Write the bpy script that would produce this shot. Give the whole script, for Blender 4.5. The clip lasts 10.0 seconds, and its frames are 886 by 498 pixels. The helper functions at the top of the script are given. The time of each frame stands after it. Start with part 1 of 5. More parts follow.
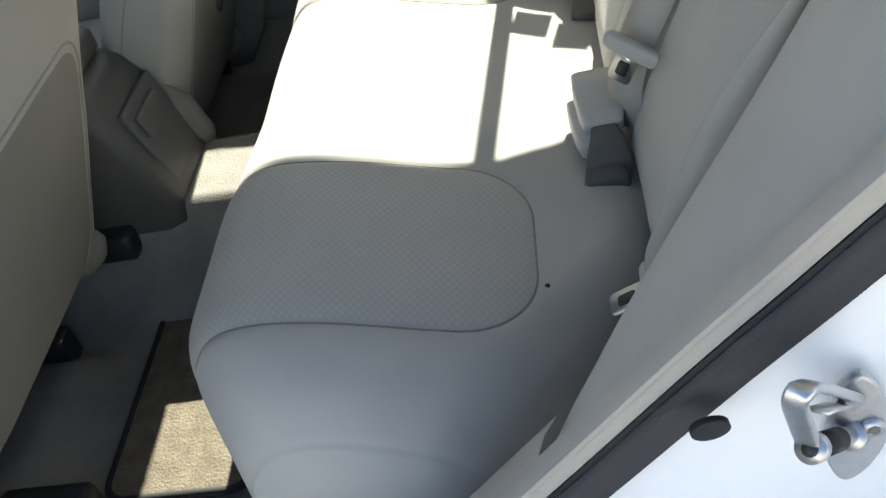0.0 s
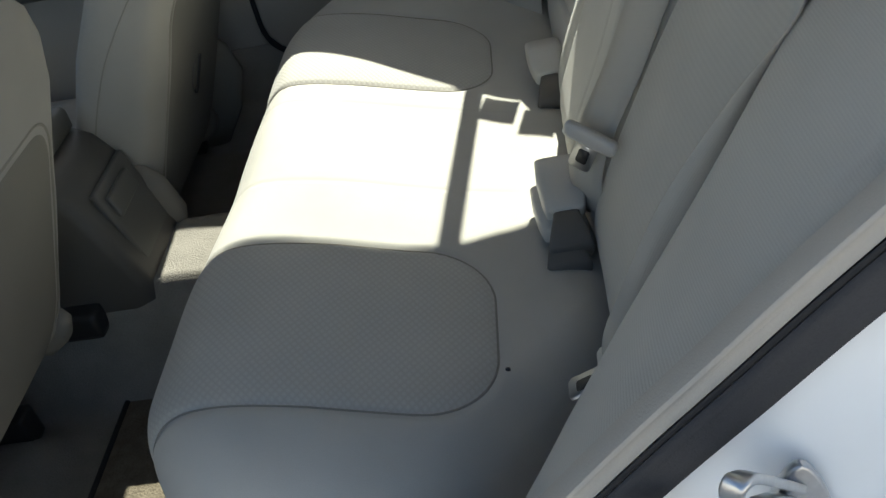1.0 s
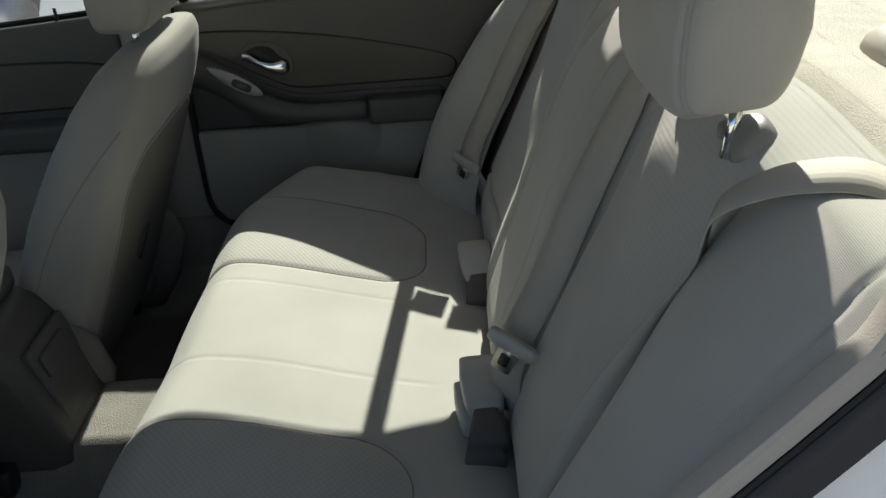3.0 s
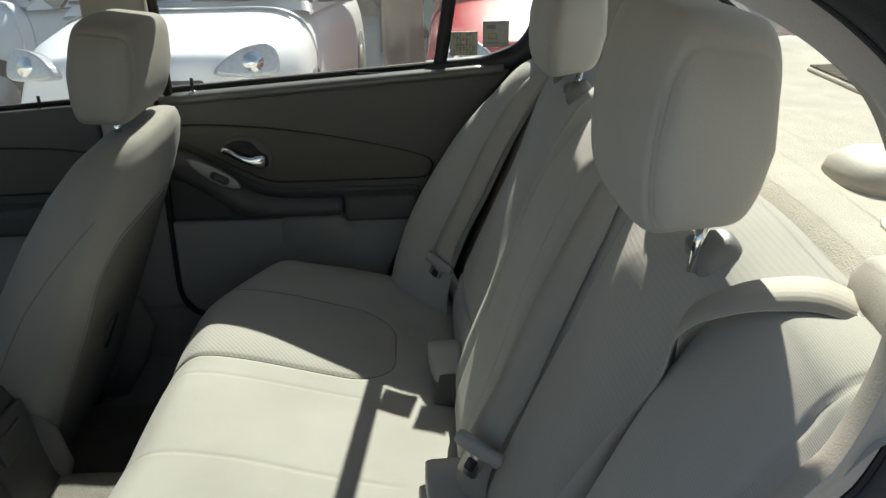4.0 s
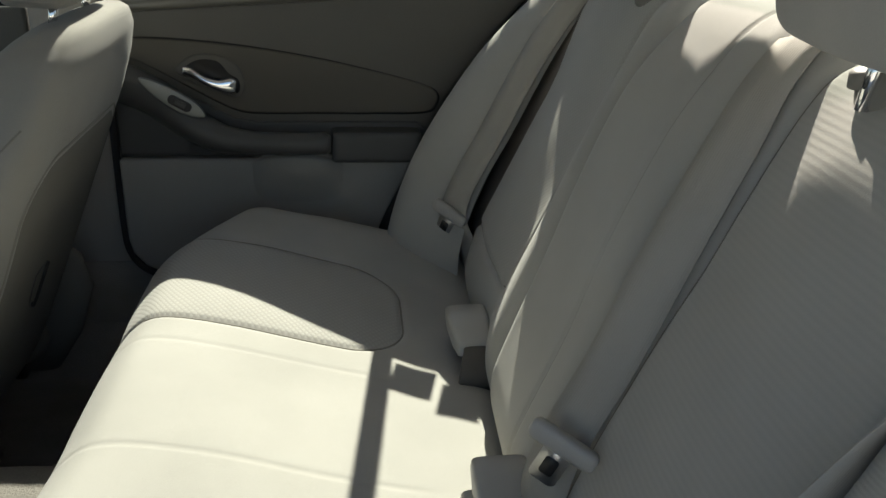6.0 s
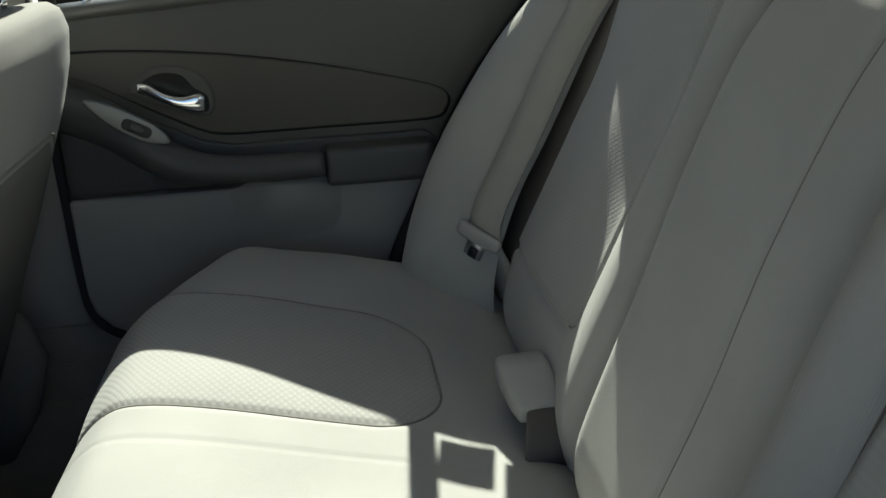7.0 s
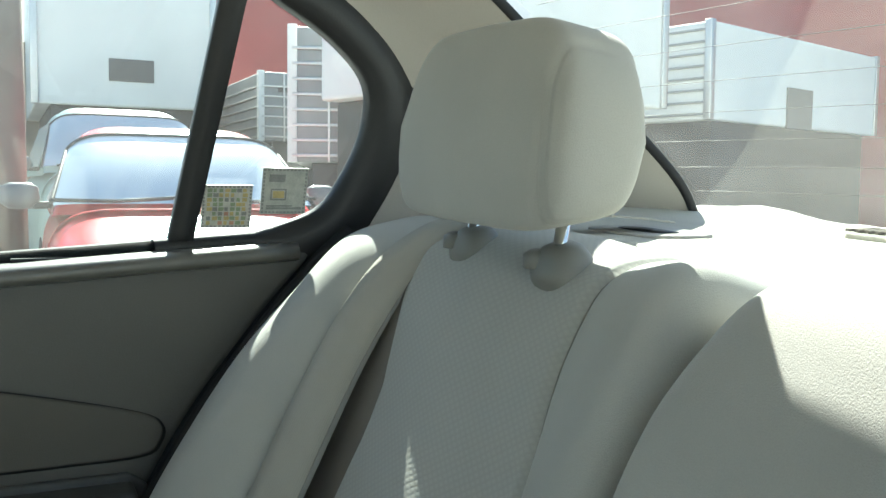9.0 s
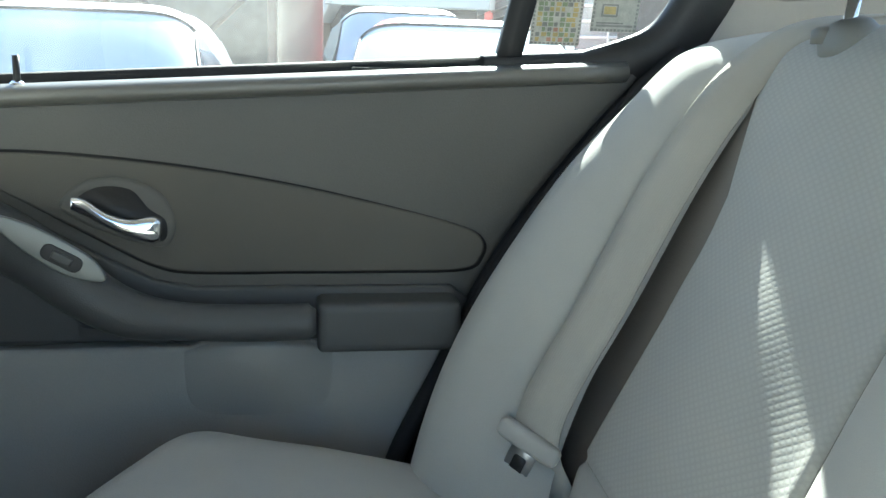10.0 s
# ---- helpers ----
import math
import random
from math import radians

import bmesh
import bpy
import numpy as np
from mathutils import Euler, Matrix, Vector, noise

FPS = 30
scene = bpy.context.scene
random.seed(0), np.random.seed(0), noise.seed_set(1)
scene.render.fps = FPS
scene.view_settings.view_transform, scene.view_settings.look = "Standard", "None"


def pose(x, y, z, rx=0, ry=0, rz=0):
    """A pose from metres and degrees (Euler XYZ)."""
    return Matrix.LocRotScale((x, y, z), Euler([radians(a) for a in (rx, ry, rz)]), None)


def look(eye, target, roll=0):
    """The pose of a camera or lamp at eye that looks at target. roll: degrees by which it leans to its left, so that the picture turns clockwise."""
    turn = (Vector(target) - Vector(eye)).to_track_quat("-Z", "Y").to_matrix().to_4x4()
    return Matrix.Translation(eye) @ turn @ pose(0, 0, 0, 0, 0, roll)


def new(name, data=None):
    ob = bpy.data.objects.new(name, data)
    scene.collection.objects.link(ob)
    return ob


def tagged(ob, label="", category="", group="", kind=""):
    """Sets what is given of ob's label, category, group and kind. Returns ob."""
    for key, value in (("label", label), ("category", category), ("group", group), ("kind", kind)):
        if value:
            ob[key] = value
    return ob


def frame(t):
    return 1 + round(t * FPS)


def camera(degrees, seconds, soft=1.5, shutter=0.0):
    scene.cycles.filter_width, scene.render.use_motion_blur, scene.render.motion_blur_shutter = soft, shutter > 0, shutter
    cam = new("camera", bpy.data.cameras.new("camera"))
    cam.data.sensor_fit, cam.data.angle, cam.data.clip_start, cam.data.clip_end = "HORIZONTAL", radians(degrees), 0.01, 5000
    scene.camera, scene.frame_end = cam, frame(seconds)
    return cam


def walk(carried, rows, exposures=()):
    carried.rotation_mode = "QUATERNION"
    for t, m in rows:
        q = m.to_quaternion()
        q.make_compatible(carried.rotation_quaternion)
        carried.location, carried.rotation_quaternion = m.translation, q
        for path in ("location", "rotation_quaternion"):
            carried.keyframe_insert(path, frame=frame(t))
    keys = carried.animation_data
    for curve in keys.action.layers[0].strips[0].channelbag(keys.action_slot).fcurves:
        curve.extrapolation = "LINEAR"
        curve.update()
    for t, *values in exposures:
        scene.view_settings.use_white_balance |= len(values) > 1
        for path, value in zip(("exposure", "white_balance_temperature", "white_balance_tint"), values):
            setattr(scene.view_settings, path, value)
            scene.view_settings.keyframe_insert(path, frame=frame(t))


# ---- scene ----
cam = camera(52.0, 10.0)
PATH = [
    (0, (-0.059, -1.082, 1.243), (-0.358, 0.394, -0.073), -15.4),
    (0.5, (-0.052, -1.086, 1.251), (-0.308, 0.445, -0.011), -14.5),
    (1, (-0.037, -1.085, 1.251), (-0.273, 0.5, 0.054), -13.0),
    (1.5, (-0.025, -1.087, 1.258), (-0.229, 0.546, 0.121), -11.6),
    (2, (-0.024, -1.095, 1.273), (-0.151, 0.604, 0.225), -8.7),
    (2.5, (-0.028, -1.116, 1.282), (-0.121, 0.629, 0.309), -7.1),
    (2.7, (-0.031, -1.123, 1.299), (-0.103, 0.635, 0.347), -5.9),
    (3.8, (-0.045, -1.134, 1.338), (-0.006, 0.713, 0.571), -2.0),
    (4, (-0.036, -1.134, 1.331), (0.005, 0.729, 0.605), -1.5),
    (4.5, (-0.041, -1.135, 1.341), (-0.004, 0.754, 0.685), 0.7),
    (5, (-0.02, -1.115, 1.314), (-0.046, 0.786, 0.693), 1.2),
    (5.5, (-0.089, -1.022, 1.256), (0.069, 0.872, 0.632), 1.5),
    (6, (-0.145, -0.862, 1.167), (0.029, 0.98, 0.406), 1.4),
    (6.2, (-0.183, -0.817, 1.144), (-0.004, 1.063, 0.484), 1.9),
    (7.3, (-0.182, -0.523, 1.069), (0.066, 1.316, 0.322), -4.5),
    (7.5, (-0.169, -0.48, 1.057), (0.151, 1.369, 0.364), -4.0),
    (8, (-0.189, -0.393, 1.046), (0.374, 1.458, 0.539), -2.0),
    (8.5, (-0.149, -0.337, 1.082), (0.556, 1.499, 0.717), -1.0),
    (9, (-0.169, -0.306, 1.126), (0.707, 1.479, 0.905), 1.8),
    (9.5, (-0.177, -0.273, 1.079), (0.423, 1.611, 0.782), 2.1),
    (10, (-0.222, -0.269, 1.025), (0.104, 1.655, 0.589), 2.0),
]
EXPOSURE = [(0.0, 2.6, 6400, 10), (1.0, 1.95, 6350, 8), (2.5, 1.12, 6200, 9), (4.0, 1.1, 6250, 7), (4.5, 1.25, 6250, 6), (5.5, 1.35, 6300, 5), (6.0, 1.38, 6400, 9), (7.5, 1.5, 5900, 3),
            (8.0, 2.6, 5900, 0), (8.5, 2.85, 5800, -2), (9.0, 2.3, 5800, -2), (9.5, 1.75, 5700, -2), (10.0, 2.95, 5600, 2)]
walk(cam, [(t, look(eye, target, roll)) for t, eye, target, roll in PATH], EXPOSURE)
cam.data.dof.use_dof = False

# ---- light ----
SUN = Vector((0.245, 1.0, 0.80)).normalized()
world = bpy.data.worlds.new("world")
scene.world = world
world.use_nodes = True
wn = world.node_tree.nodes
sky = wn.new("ShaderNodeTexSky")
sky.sky_type, sky.sun_disc = "NISHITA", False
sky.sun_elevation = math.asin(SUN.z)
sky.sun_rotation = math.atan2(SUN.x, SUN.y)
sky.dust_density = 1.0
world.node_tree.links.new(sky.outputs[0], wn["Background"].inputs[0])
wn["Background"].inputs[1].default_value = 0.054
sun = new("sun", bpy.data.lights.new("sun", "SUN"))
sun.data.energy, sun.data.angle, sun.data.color = 5.0, radians(0.5), (1.0, 0.905, 0.765)
sun.matrix_world = look(SUN * 30, (0, 0, 0))


# ---- materials ----
def mat(name, colour, rough=0.7, metal=0.0, vary=0.12, scale=6.0, grain=300.0, bump=0.15, spec=0.5, sheen=0.0, extra=None):
    m = bpy.data.materials.new(name)
    m.use_nodes = True
    nt = m.node_tree
    n, l = nt.nodes, nt.links
    b = n["Principled BSDF"]
    b.inputs["Roughness"].default_value = rough
    b.inputs["Metallic"].default_value = metal
    b.inputs["Specular IOR Level"].default_value = spec
    if sheen:
        b.inputs["Sheen Weight"].default_value = sheen
        b.inputs["Sheen Roughness"].default_value = 0.5
    tc = n.new("ShaderNodeTexCoord")
    big = n.new("ShaderNodeTexNoise")
    big.inputs["Scale"].default_value, big.inputs["Detail"].default_value = scale, 4.0
    fine = n.new("ShaderNodeTexNoise")
    fine.inputs["Scale"].default_value, fine.inputs["Detail"].default_value = grain, 2.0
    add = n.new("ShaderNodeMath")
    add.operation = "MULTIPLY_ADD"
    add.inputs[1].default_value = 0.5
    ramp = n.new("ShaderNodeMapRange")
    ramp.inputs["From Min"].default_value, ramp.inputs["From Max"].default_value = 0.45, 1.05
    ramp.inputs["To Min"].default_value, ramp.inputs["To Max"].default_value = 1.0 - vary, 1.0 + vary
    half = n.new("ShaderNodeMath")
    half.operation = "MULTIPLY"
    half.inputs[1].default_value = 1.0
    col = n.new("ShaderNodeVectorMath")
    col.operation = "SCALE"
    col.inputs[0].default_value = colour
    for t in (big, fine):
        l.new(tc.outputs["Object"], t.inputs["Vector"])
    l.new(fine.outputs["Fac"], add.inputs[0])
    l.new(big.outputs["Fac"], add.inputs[2])
    l.new(add.outputs[0], ramp.inputs["Value"])
    l.new(ramp.outputs[0], col.inputs["Scale"])
    l.new(col.outputs[0], b.inputs["Base Color"])
    height = fine.outputs["Fac"]
    if extra:
        height = extra(n, l, tc, height, col, b)
    if bump:
        bp = n.new("ShaderNodeBump")
        bp.inputs["Strength"].default_value = bump
        bp.inputs["Distance"].default_value = 0.002
        l.new(height, bp.inputs["Height"])
        l.new(bp.outputs[0], b.inputs["Normal"])
    return m


def knit(cell, depth=0.8, low=0.84, high=1.07):
    """Staggered raised lozenges, as in a knitted seat cloth."""
    def build(n, l, tc, height, col, b):
        sep = n.new("ShaderNodeSeparateXYZ")
        l.new(tc.outputs["UV"], sep.inputs[0])
        waves = []
        for turn in (0.8, -0.8):
            cross = n.new("ShaderNodeMath")
            cross.operation = "MULTIPLY_ADD"
            cross.inputs[1].default_value = turn
            l.new(sep.outputs[1], cross.inputs[0])
            l.new(sep.outputs[0], cross.inputs[2])
            k = n.new("ShaderNodeMath")
            k.operation = "MULTIPLY"
            k.inputs[1].default_value = math.pi / cell
            l.new(cross.outputs[0], k.inputs[0])
            s = n.new("ShaderNodeMath")
            s.operation = "SINE"
            l.new(k.outputs[0], s.inputs[0])
            waves.append(s)
        prod = n.new("ShaderNodeMath")
        prod.operation = "MULTIPLY"
        l.new(waves[0].outputs[0], prod.inputs[0])
        l.new(waves[1].outputs[0], prod.inputs[1])
        size = n.new("ShaderNodeMath")
        size.operation = "ABSOLUTE"
        l.new(prod.outputs[0], size.inputs[0])
        out = n.new("ShaderNodeMath")
        out.operation = "MULTIPLY_ADD"
        out.inputs[1].default_value = depth
        l.new(size.outputs[0], out.inputs[0])
        # Hollows between lozenges are darker: their shade is put into the colour.
        tone = n.new("ShaderNodeMapRange")
        tone.inputs["To Min"].default_value, tone.inputs["To Max"].default_value = low, high
        l.new(size.outputs[0], tone.inputs["Value"])
        shade_col = n.new("ShaderNodeVectorMath")
        shade_col.operation = "SCALE"
        l.new(col.outputs[0], shade_col.inputs[0])
        l.new(tone.outputs[0], shade_col.inputs["Scale"])
        l.new(shade_col.outputs[0], b.inputs["Base Color"])
        scaled = n.new("ShaderNodeMath")
        scaled.operation = "MULTIPLY"
        scaled.inputs[1].default_value = 0.25
        l.new(height, scaled.inputs[0])
        l.new(scaled.outputs[0], out.inputs[2])
        return out.outputs[0]
    return build


def ribs(pitch, axis=1, dark=0.0):
    def build(n, l, tc, height, col, b):
        sep = n.new("ShaderNodeSeparateXYZ")
        l.new(tc.outputs["UV"], sep.inputs[0])
        k = n.new("ShaderNodeMath")
        k.operation = "MULTIPLY"
        k.inputs[1].default_value = 2 * math.pi / pitch
        l.new(sep.outputs[axis], k.inputs[0])
        s = n.new("ShaderNodeMath")
        s.operation = "SINE"
        l.new(k.outputs[0], s.inputs[0])
        # Shade of the grooves between ribs is put into the colour too.
        if dark:
            tone = n.new("ShaderNodeMapRange")
            tone.inputs["From Min"].default_value = -1.0
            tone.inputs["To Min"].default_value, tone.inputs["To Max"].default_value = 1.0 - dark, 1.0 + dark * 0.5
            l.new(s.outputs[0], tone.inputs["Value"])
            shade_col = n.new("ShaderNodeVectorMath")
            shade_col.operation = "SCALE"
            l.new(col.outputs[0], shade_col.inputs[0])
            l.new(tone.outputs[0], shade_col.inputs["Scale"])
            l.new(shade_col.outputs[0], b.inputs["Base Color"])
        out = n.new("ShaderNodeMath")
        out.operation = "MULTIPLY_ADD"
        out.inputs[1].default_value = 0.35
        l.new(s.outputs[0], out.inputs[0])
        l.new(height, out.inputs[2])
        return out.outputs[0]
    return build


def glass(name, tint=(0.86, 0.92, 0.9), dust=0.05, gloss=0.08):
    m = bpy.data.materials.new(name)
    m.use_nodes = True
    n, l = m.node_tree.nodes, m.node_tree.links
    out = n["Material Output"]
    n.remove(n["Principled BSDF"])
    tr, gl, df = n.new("ShaderNodeBsdfTransparent"), n.new("ShaderNodeBsdfGlossy"), n.new("ShaderNodeBsdfTranslucent")
    tr.inputs[0].default_value = (*tint, 1)
    gl.inputs["Roughness"].default_value = 0.02
    df.inputs[0].default_value = (0.62, 0.62, 0.6, 1)
    tc, no = n.new("ShaderNodeTexCoord"), n.new("ShaderNodeTexNoise")
    no.inputs["Scale"].default_value, no.inputs["Detail"].default_value = 7.0, 6.0
    l.new(tc.outputs["Object"], no.inputs["Vector"])
    mr = n.new("ShaderNodeMapRange")
    mr.inputs["From Min"].default_value, mr.inputs["From Max"].default_value = 0.3, 0.8
    mr.inputs["To Min"].default_value, mr.inputs["To Max"].default_value = dust * 0.5, dust * 1.6
    l.new(no.outputs["Fac"], mr.inputs["Value"])
    m1, m2 = n.new("ShaderNodeMixShader"), n.new("ShaderNodeMixShader")
    l.new(mr.outputs[0], m1.inputs[0])
    l.new(tr.outputs[0], m1.inputs[1])
    l.new(df.outputs[0], m1.inputs[2])
    m2.inputs[0].default_value = gloss
    l.new(m1.outputs[0], m2.inputs[1])
    l.new(gl.outputs[0], m2.inputs[2])
    l.new(m2.outputs[0], out.inputs[0])
    return m


CLOTH = mat("plain seat cloth", (0.395, 0.388, 0.358), 0.9, vary=0.10, scale=7, grain=1100, bump=0.2, spec=0.2, sheen=0.15)
KNIT = mat("knitted seat cloth", (0.395, 0.388, 0.358), 0.9, vary=0.06, scale=9, grain=900, bump=0.17, spec=0.2, sheen=0.15, extra=knit(0.0085, 0.9, 0.93, 1.05))
FINE_KNIT = mat("fine knitted seat cloth", (0.395, 0.388, 0.358), 0.9, vary=0.06, scale=9, grain=900, bump=0.10, spec=0.2, sheen=0.15, extra=knit(0.0068, 0.7, 0.94, 1.03))
RIBBED = mat("ribbed seat cloth", (0.395, 0.388, 0.358), 0.9, vary=0.06, scale=9, grain=900, bump=0.1, spec=0.2, sheen=0.15, extra=ribs(0.0062, 0, 0.03))
BOLSTER = mat("finely ribbed bolster cloth", (0.395, 0.388, 0.358), 0.9, vary=0.06, scale=9, grain=900, bump=0.12, spec=0.2, sheen=0.15, extra=ribs(0.0024, 0, 0.03))
DOOR_CAP = mat("taupe glossy sill cap", (0.135, 0.13, 0.115), 0.3, vary=0.08, scale=4, grain=700, bump=0.08, spec=0.7)
GUIDE = mat("grey guide plastic", (0.20, 0.195, 0.18), 0.5, vary=0.06, scale=9, grain=600, bump=0.08)
# Seam tubes darker than the cloth: crease shade is put into their colour.
SEAM = mat("crease-shaded seam thread", (0.24, 0.23, 0.205), 0.9, vary=0.06, scale=9, grain=900, bump=0.2, spec=0.1)
BOOT = mat("dark brown buckle boot", (0.10, 0.092, 0.082), 0.6, vary=0.06, scale=9, grain=600, bump=0.08)
# Darker copy of the plain seat cloth; the cabin's shade is in its colour.
FRONT_SHADED_CLOTH = mat("shaded copy of the seat cloth", (0.30, 0.29, 0.265), 0.92, vary=0.10, scale=7, grain=1000, bump=0.25, spec=0.15, sheen=0.1)
VINYL = mat("beige grey vinyl", (0.18, 0.172, 0.152), 0.85, vary=0.10, scale=5, grain=900, bump=0.25, spec=0.2)
TRIM = mat("light beige moulded trim", (0.385, 0.36, 0.32), 0.6, vary=0.05, scale=5, grain=600, bump=0.15, spec=0.4)
HEADLINING = mat("beige felt headlining", (0.5, 0.46, 0.4), 0.95, vary=0.05, scale=8, grain=900, bump=0.3, spec=0.1)
DOOR_TOP = mat("taupe grained door plastic", (0.115, 0.11, 0.098), 0.55, vary=0.08, scale=4, grain=700, bump=0.2, spec=0.4)
DOOR_INSERT = mat("taupe woven door cloth", (0.128, 0.12, 0.105), 0.85, vary=0.08, scale=4, grain=900, bump=0.35, spec=0.2)
DOOR_LOW = mat("beige grey lower door plastic", (0.32, 0.31, 0.285), 0.6, vary=0.06, scale=4, grain=700, bump=0.2, spec=0.4)
ARMREST = mat("charcoal soft armrest plastic", (0.075, 0.076, 0.075), 0.5, vary=0.08, scale=5, grain=800, bump=0.2, spec=0.45)
CONSOLE = mat("dark grey console plastic", (0.075, 0.073, 0.068), 0.5, vary=0.08, scale=5, grain=800, bump=0.2, spec=0.45)
PANEL_GREY = mat("mid grey console panel", (0.095, 0.095, 0.088), 0.5, vary=0.06, scale=5, grain=800, bump=0.2)
BLACK = mat("black plastic", (0.018, 0.018, 0.019), 0.5, vary=0.15, scale=8, grain=500, bump=0.1)
RUBBER = mat("black rubber", (0.022, 0.022, 0.024), 0.7, vary=0.15, scale=8, grain=500, bump=0.15, spec=0.3)
STRIP = mat("dark grey weatherstrip felt", (0.05, 0.05, 0.053), 0.85, vary=0.15, scale=12, grain=700, bump=0.25, spec=0.2)
CARPET = mat("grey carpet", (0.23, 0.22, 0.2), 0.98, vary=0.18, scale=14, grain=420, bump=0.8, spec=0.05)
MAT = mat("dark beige mat pile", (0.14, 0.122, 0.094), 0.98, vary=0.3, scale=40, grain=260, bump=1.0, spec=0.05)
WEBBING = mat("beige belt webbing", (0.385, 0.365, 0.32), 0.7, vary=0.05, scale=20, grain=900, bump=0.12, spec=0.3, extra=ribs(0.0022, 0))
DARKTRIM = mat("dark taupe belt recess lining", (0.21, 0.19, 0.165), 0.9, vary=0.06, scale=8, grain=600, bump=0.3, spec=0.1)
BUCKLE = mat("light grey buckle plastic", (0.42, 0.41, 0.38), 0.45, vary=0.04, scale=9, grain=600, bump=0.08)
CHROME = mat("chrome", (0.82, 0.82, 0.83), 0.08, 1.0, vary=0.03, scale=9, grain=200, bump=0.0)
STEEL = mat("zinc plated steel", (0.55, 0.55, 0.55), 0.38, 1.0, vary=0.12, scale=40, grain=300, bump=0.06)
DECK = mat("light felt parcel shelf", (0.52, 0.5, 0.44), 0.97, vary=0.1, scale=12, grain=500, bump=0.6, spec=0.05)
WHITE = mat("white car paint", (0.84, 0.85, 0.85), 0.25, vary=0.02, scale=3, grain=60, bump=0.0)
WINDOW = glass("clear dusty car glass", dust=0.035)
REAR_GLASS = glass("dusty rear window glass", (0.88, 0.93, 0.90), dust=0.07)
SILVERTRIM = mat("satin silver switch plate", (0.2, 0.21, 0.205), 0.4, 0.5, vary=0.04, scale=9, grain=600, bump=0.05)


# ---- mesh helpers ----
def part(name, bm, material, parent=None, label="", smooth=True):
    me = bpy.data.meshes.new(name)
    bm.normal_update()
    bm.to_mesh(me)
    bm.free()
    for m in material if isinstance(material, (list, tuple)) else [material]:
        me.materials.append(m)
    if smooth:
        me.shade_smooth()
    ob = new(name, me)
    if parent:
        ob.parent = parent
    if label:
        ob["label"] = label
    return ob


def thing(name, label, category, group="", kind="", at=(0, 0, 0)):
    ob = new(name)
    ob.location = at
    return tagged(ob, label, category, group, kind)


def sheet(fn, us, vs, keep=None, uv=None, flip=False):
    """A bmesh of the surface fn(u, v) over the lists us and vs; keep(u, v): which faces stay."""
    bm = bmesh.new()
    lay = bm.loops.layers.uv.new("uv")
    grid = [[bm.verts.new(fn(u, v)) for v in vs] for u in us]
    where = {}
    for i, u in enumerate(us):
        for j, v in enumerate(vs):
            where[grid[i][j]] = uv(u, v) if uv else (u, v)
    for i in range(len(us) - 1):
        for j in range(len(vs) - 1):
            if keep and not keep((us[i] + us[i + 1]) / 2, (vs[j] + vs[j + 1]) / 2):
                continue
            q = [grid[i][j], grid[i + 1][j], grid[i + 1][j + 1], grid[i][j + 1]]
            f = bm.faces.new(q[::-1] if flip else q)
            for lp in f.loops:
                lp[lay].uv = where[lp.vert]
    bmesh.ops.delete(bm, geom=[v for v in bm.verts if not v.link_faces], context="VERTS")
    return bm


def span(a, b, n):
    return [a + (b - a) * i / n for i in range(n + 1)]


def spline(points, t):
    """Catmull-Rom through points; t from 0 to 1."""
    n = len(points) - 1
    t = min(max(t, 0.0), 1.0) * n
    i = min(int(t), n - 1)
    f = t - i
    p = [points[max(0, min(n, i + k))] for k in (-1, 0, 1, 2)]
    return tuple(0.5 * (2 * b + (c - a) * f + (2 * a - 5 * b + 4 * c - d) * f * f + (3 * b - a - 3 * c + d) * f ** 3)
                 for a, b, c, d in zip(*p))


def box(bm, lo, hi, bevel=0.0, seg=2, m=None):
    r = bmesh.ops.create_cube(bm, size=1.0)
    vs = r["verts"]
    for v in vs:
        v.co = Vector([lo[k] + (v.co[k] + 0.5) * (hi[k] - lo[k]) for k in range(3)])
    if bevel:
        es = list({e for v in vs for e in v.link_edges})
        out = bmesh.ops.bevel(bm, geom=es, offset=bevel, segments=seg, profile=0.7, affect="EDGES")
        vs = list({v for f in out["faces"] for v in f.verts} | {v for v in vs if v.is_valid})
    if m:
        bmesh.ops.transform(bm, matrix=m, verts=vs)
    return vs


def boxed(lo, hi, bevel=0.0, seg=2, m=None):
    bm = bmesh.new()
    box(bm, lo, hi, bevel, seg, m)
    return bm


def rod(bm, a, b, r, sides=12, r2=None):
    a, b = Vector(a), Vector(b)
    q = (b - a).to_track_quat("Z", "Y").to_matrix().to_4x4()
    bmesh.ops.create_cone(bm, cap_ends=True, segments=sides, radius1=r, radius2=r if r2 is None else r2,
                          depth=(b - a).length, matrix=Matrix.Translation((a + b) / 2) @ q)
    return bm


def sweep(path, section, closed=False, up=Vector((0, 0, 1)), caps=True):
    """Sweeps a closed section of (side, up) pairs along path."""
    bm = bmesh.new()
    path = [Vector(p) for p in path]
    n = len(path)
    rings = []
    for i, p in enumerate(path):
        a, b = (path[(i - 1) % n], path[(i + 1) % n]) if closed else (path[max(i - 1, 0)], path[min(i + 1, n - 1)])
        d = (b - a).normalized()
        side = d.cross(up).normalized()
        top = side.cross(d)
        rings.append([bm.verts.new(p + side * s + top * h) for s, h in section])
    m = len(section)
    for i in range(n if closed else n - 1):
        r, q = rings[i], rings[(i + 1) % n]
        for j in range(m):
            bm.faces.new((r[j], r[(j + 1) % m], q[(j + 1) % m], q[j]))
    if caps and not closed:
        bm.faces.new(rings[0][::-1])
        bm.faces.new(rings[-1])
    bmesh.ops.recalc_face_normals(bm, faces=bm.faces)
    return bm


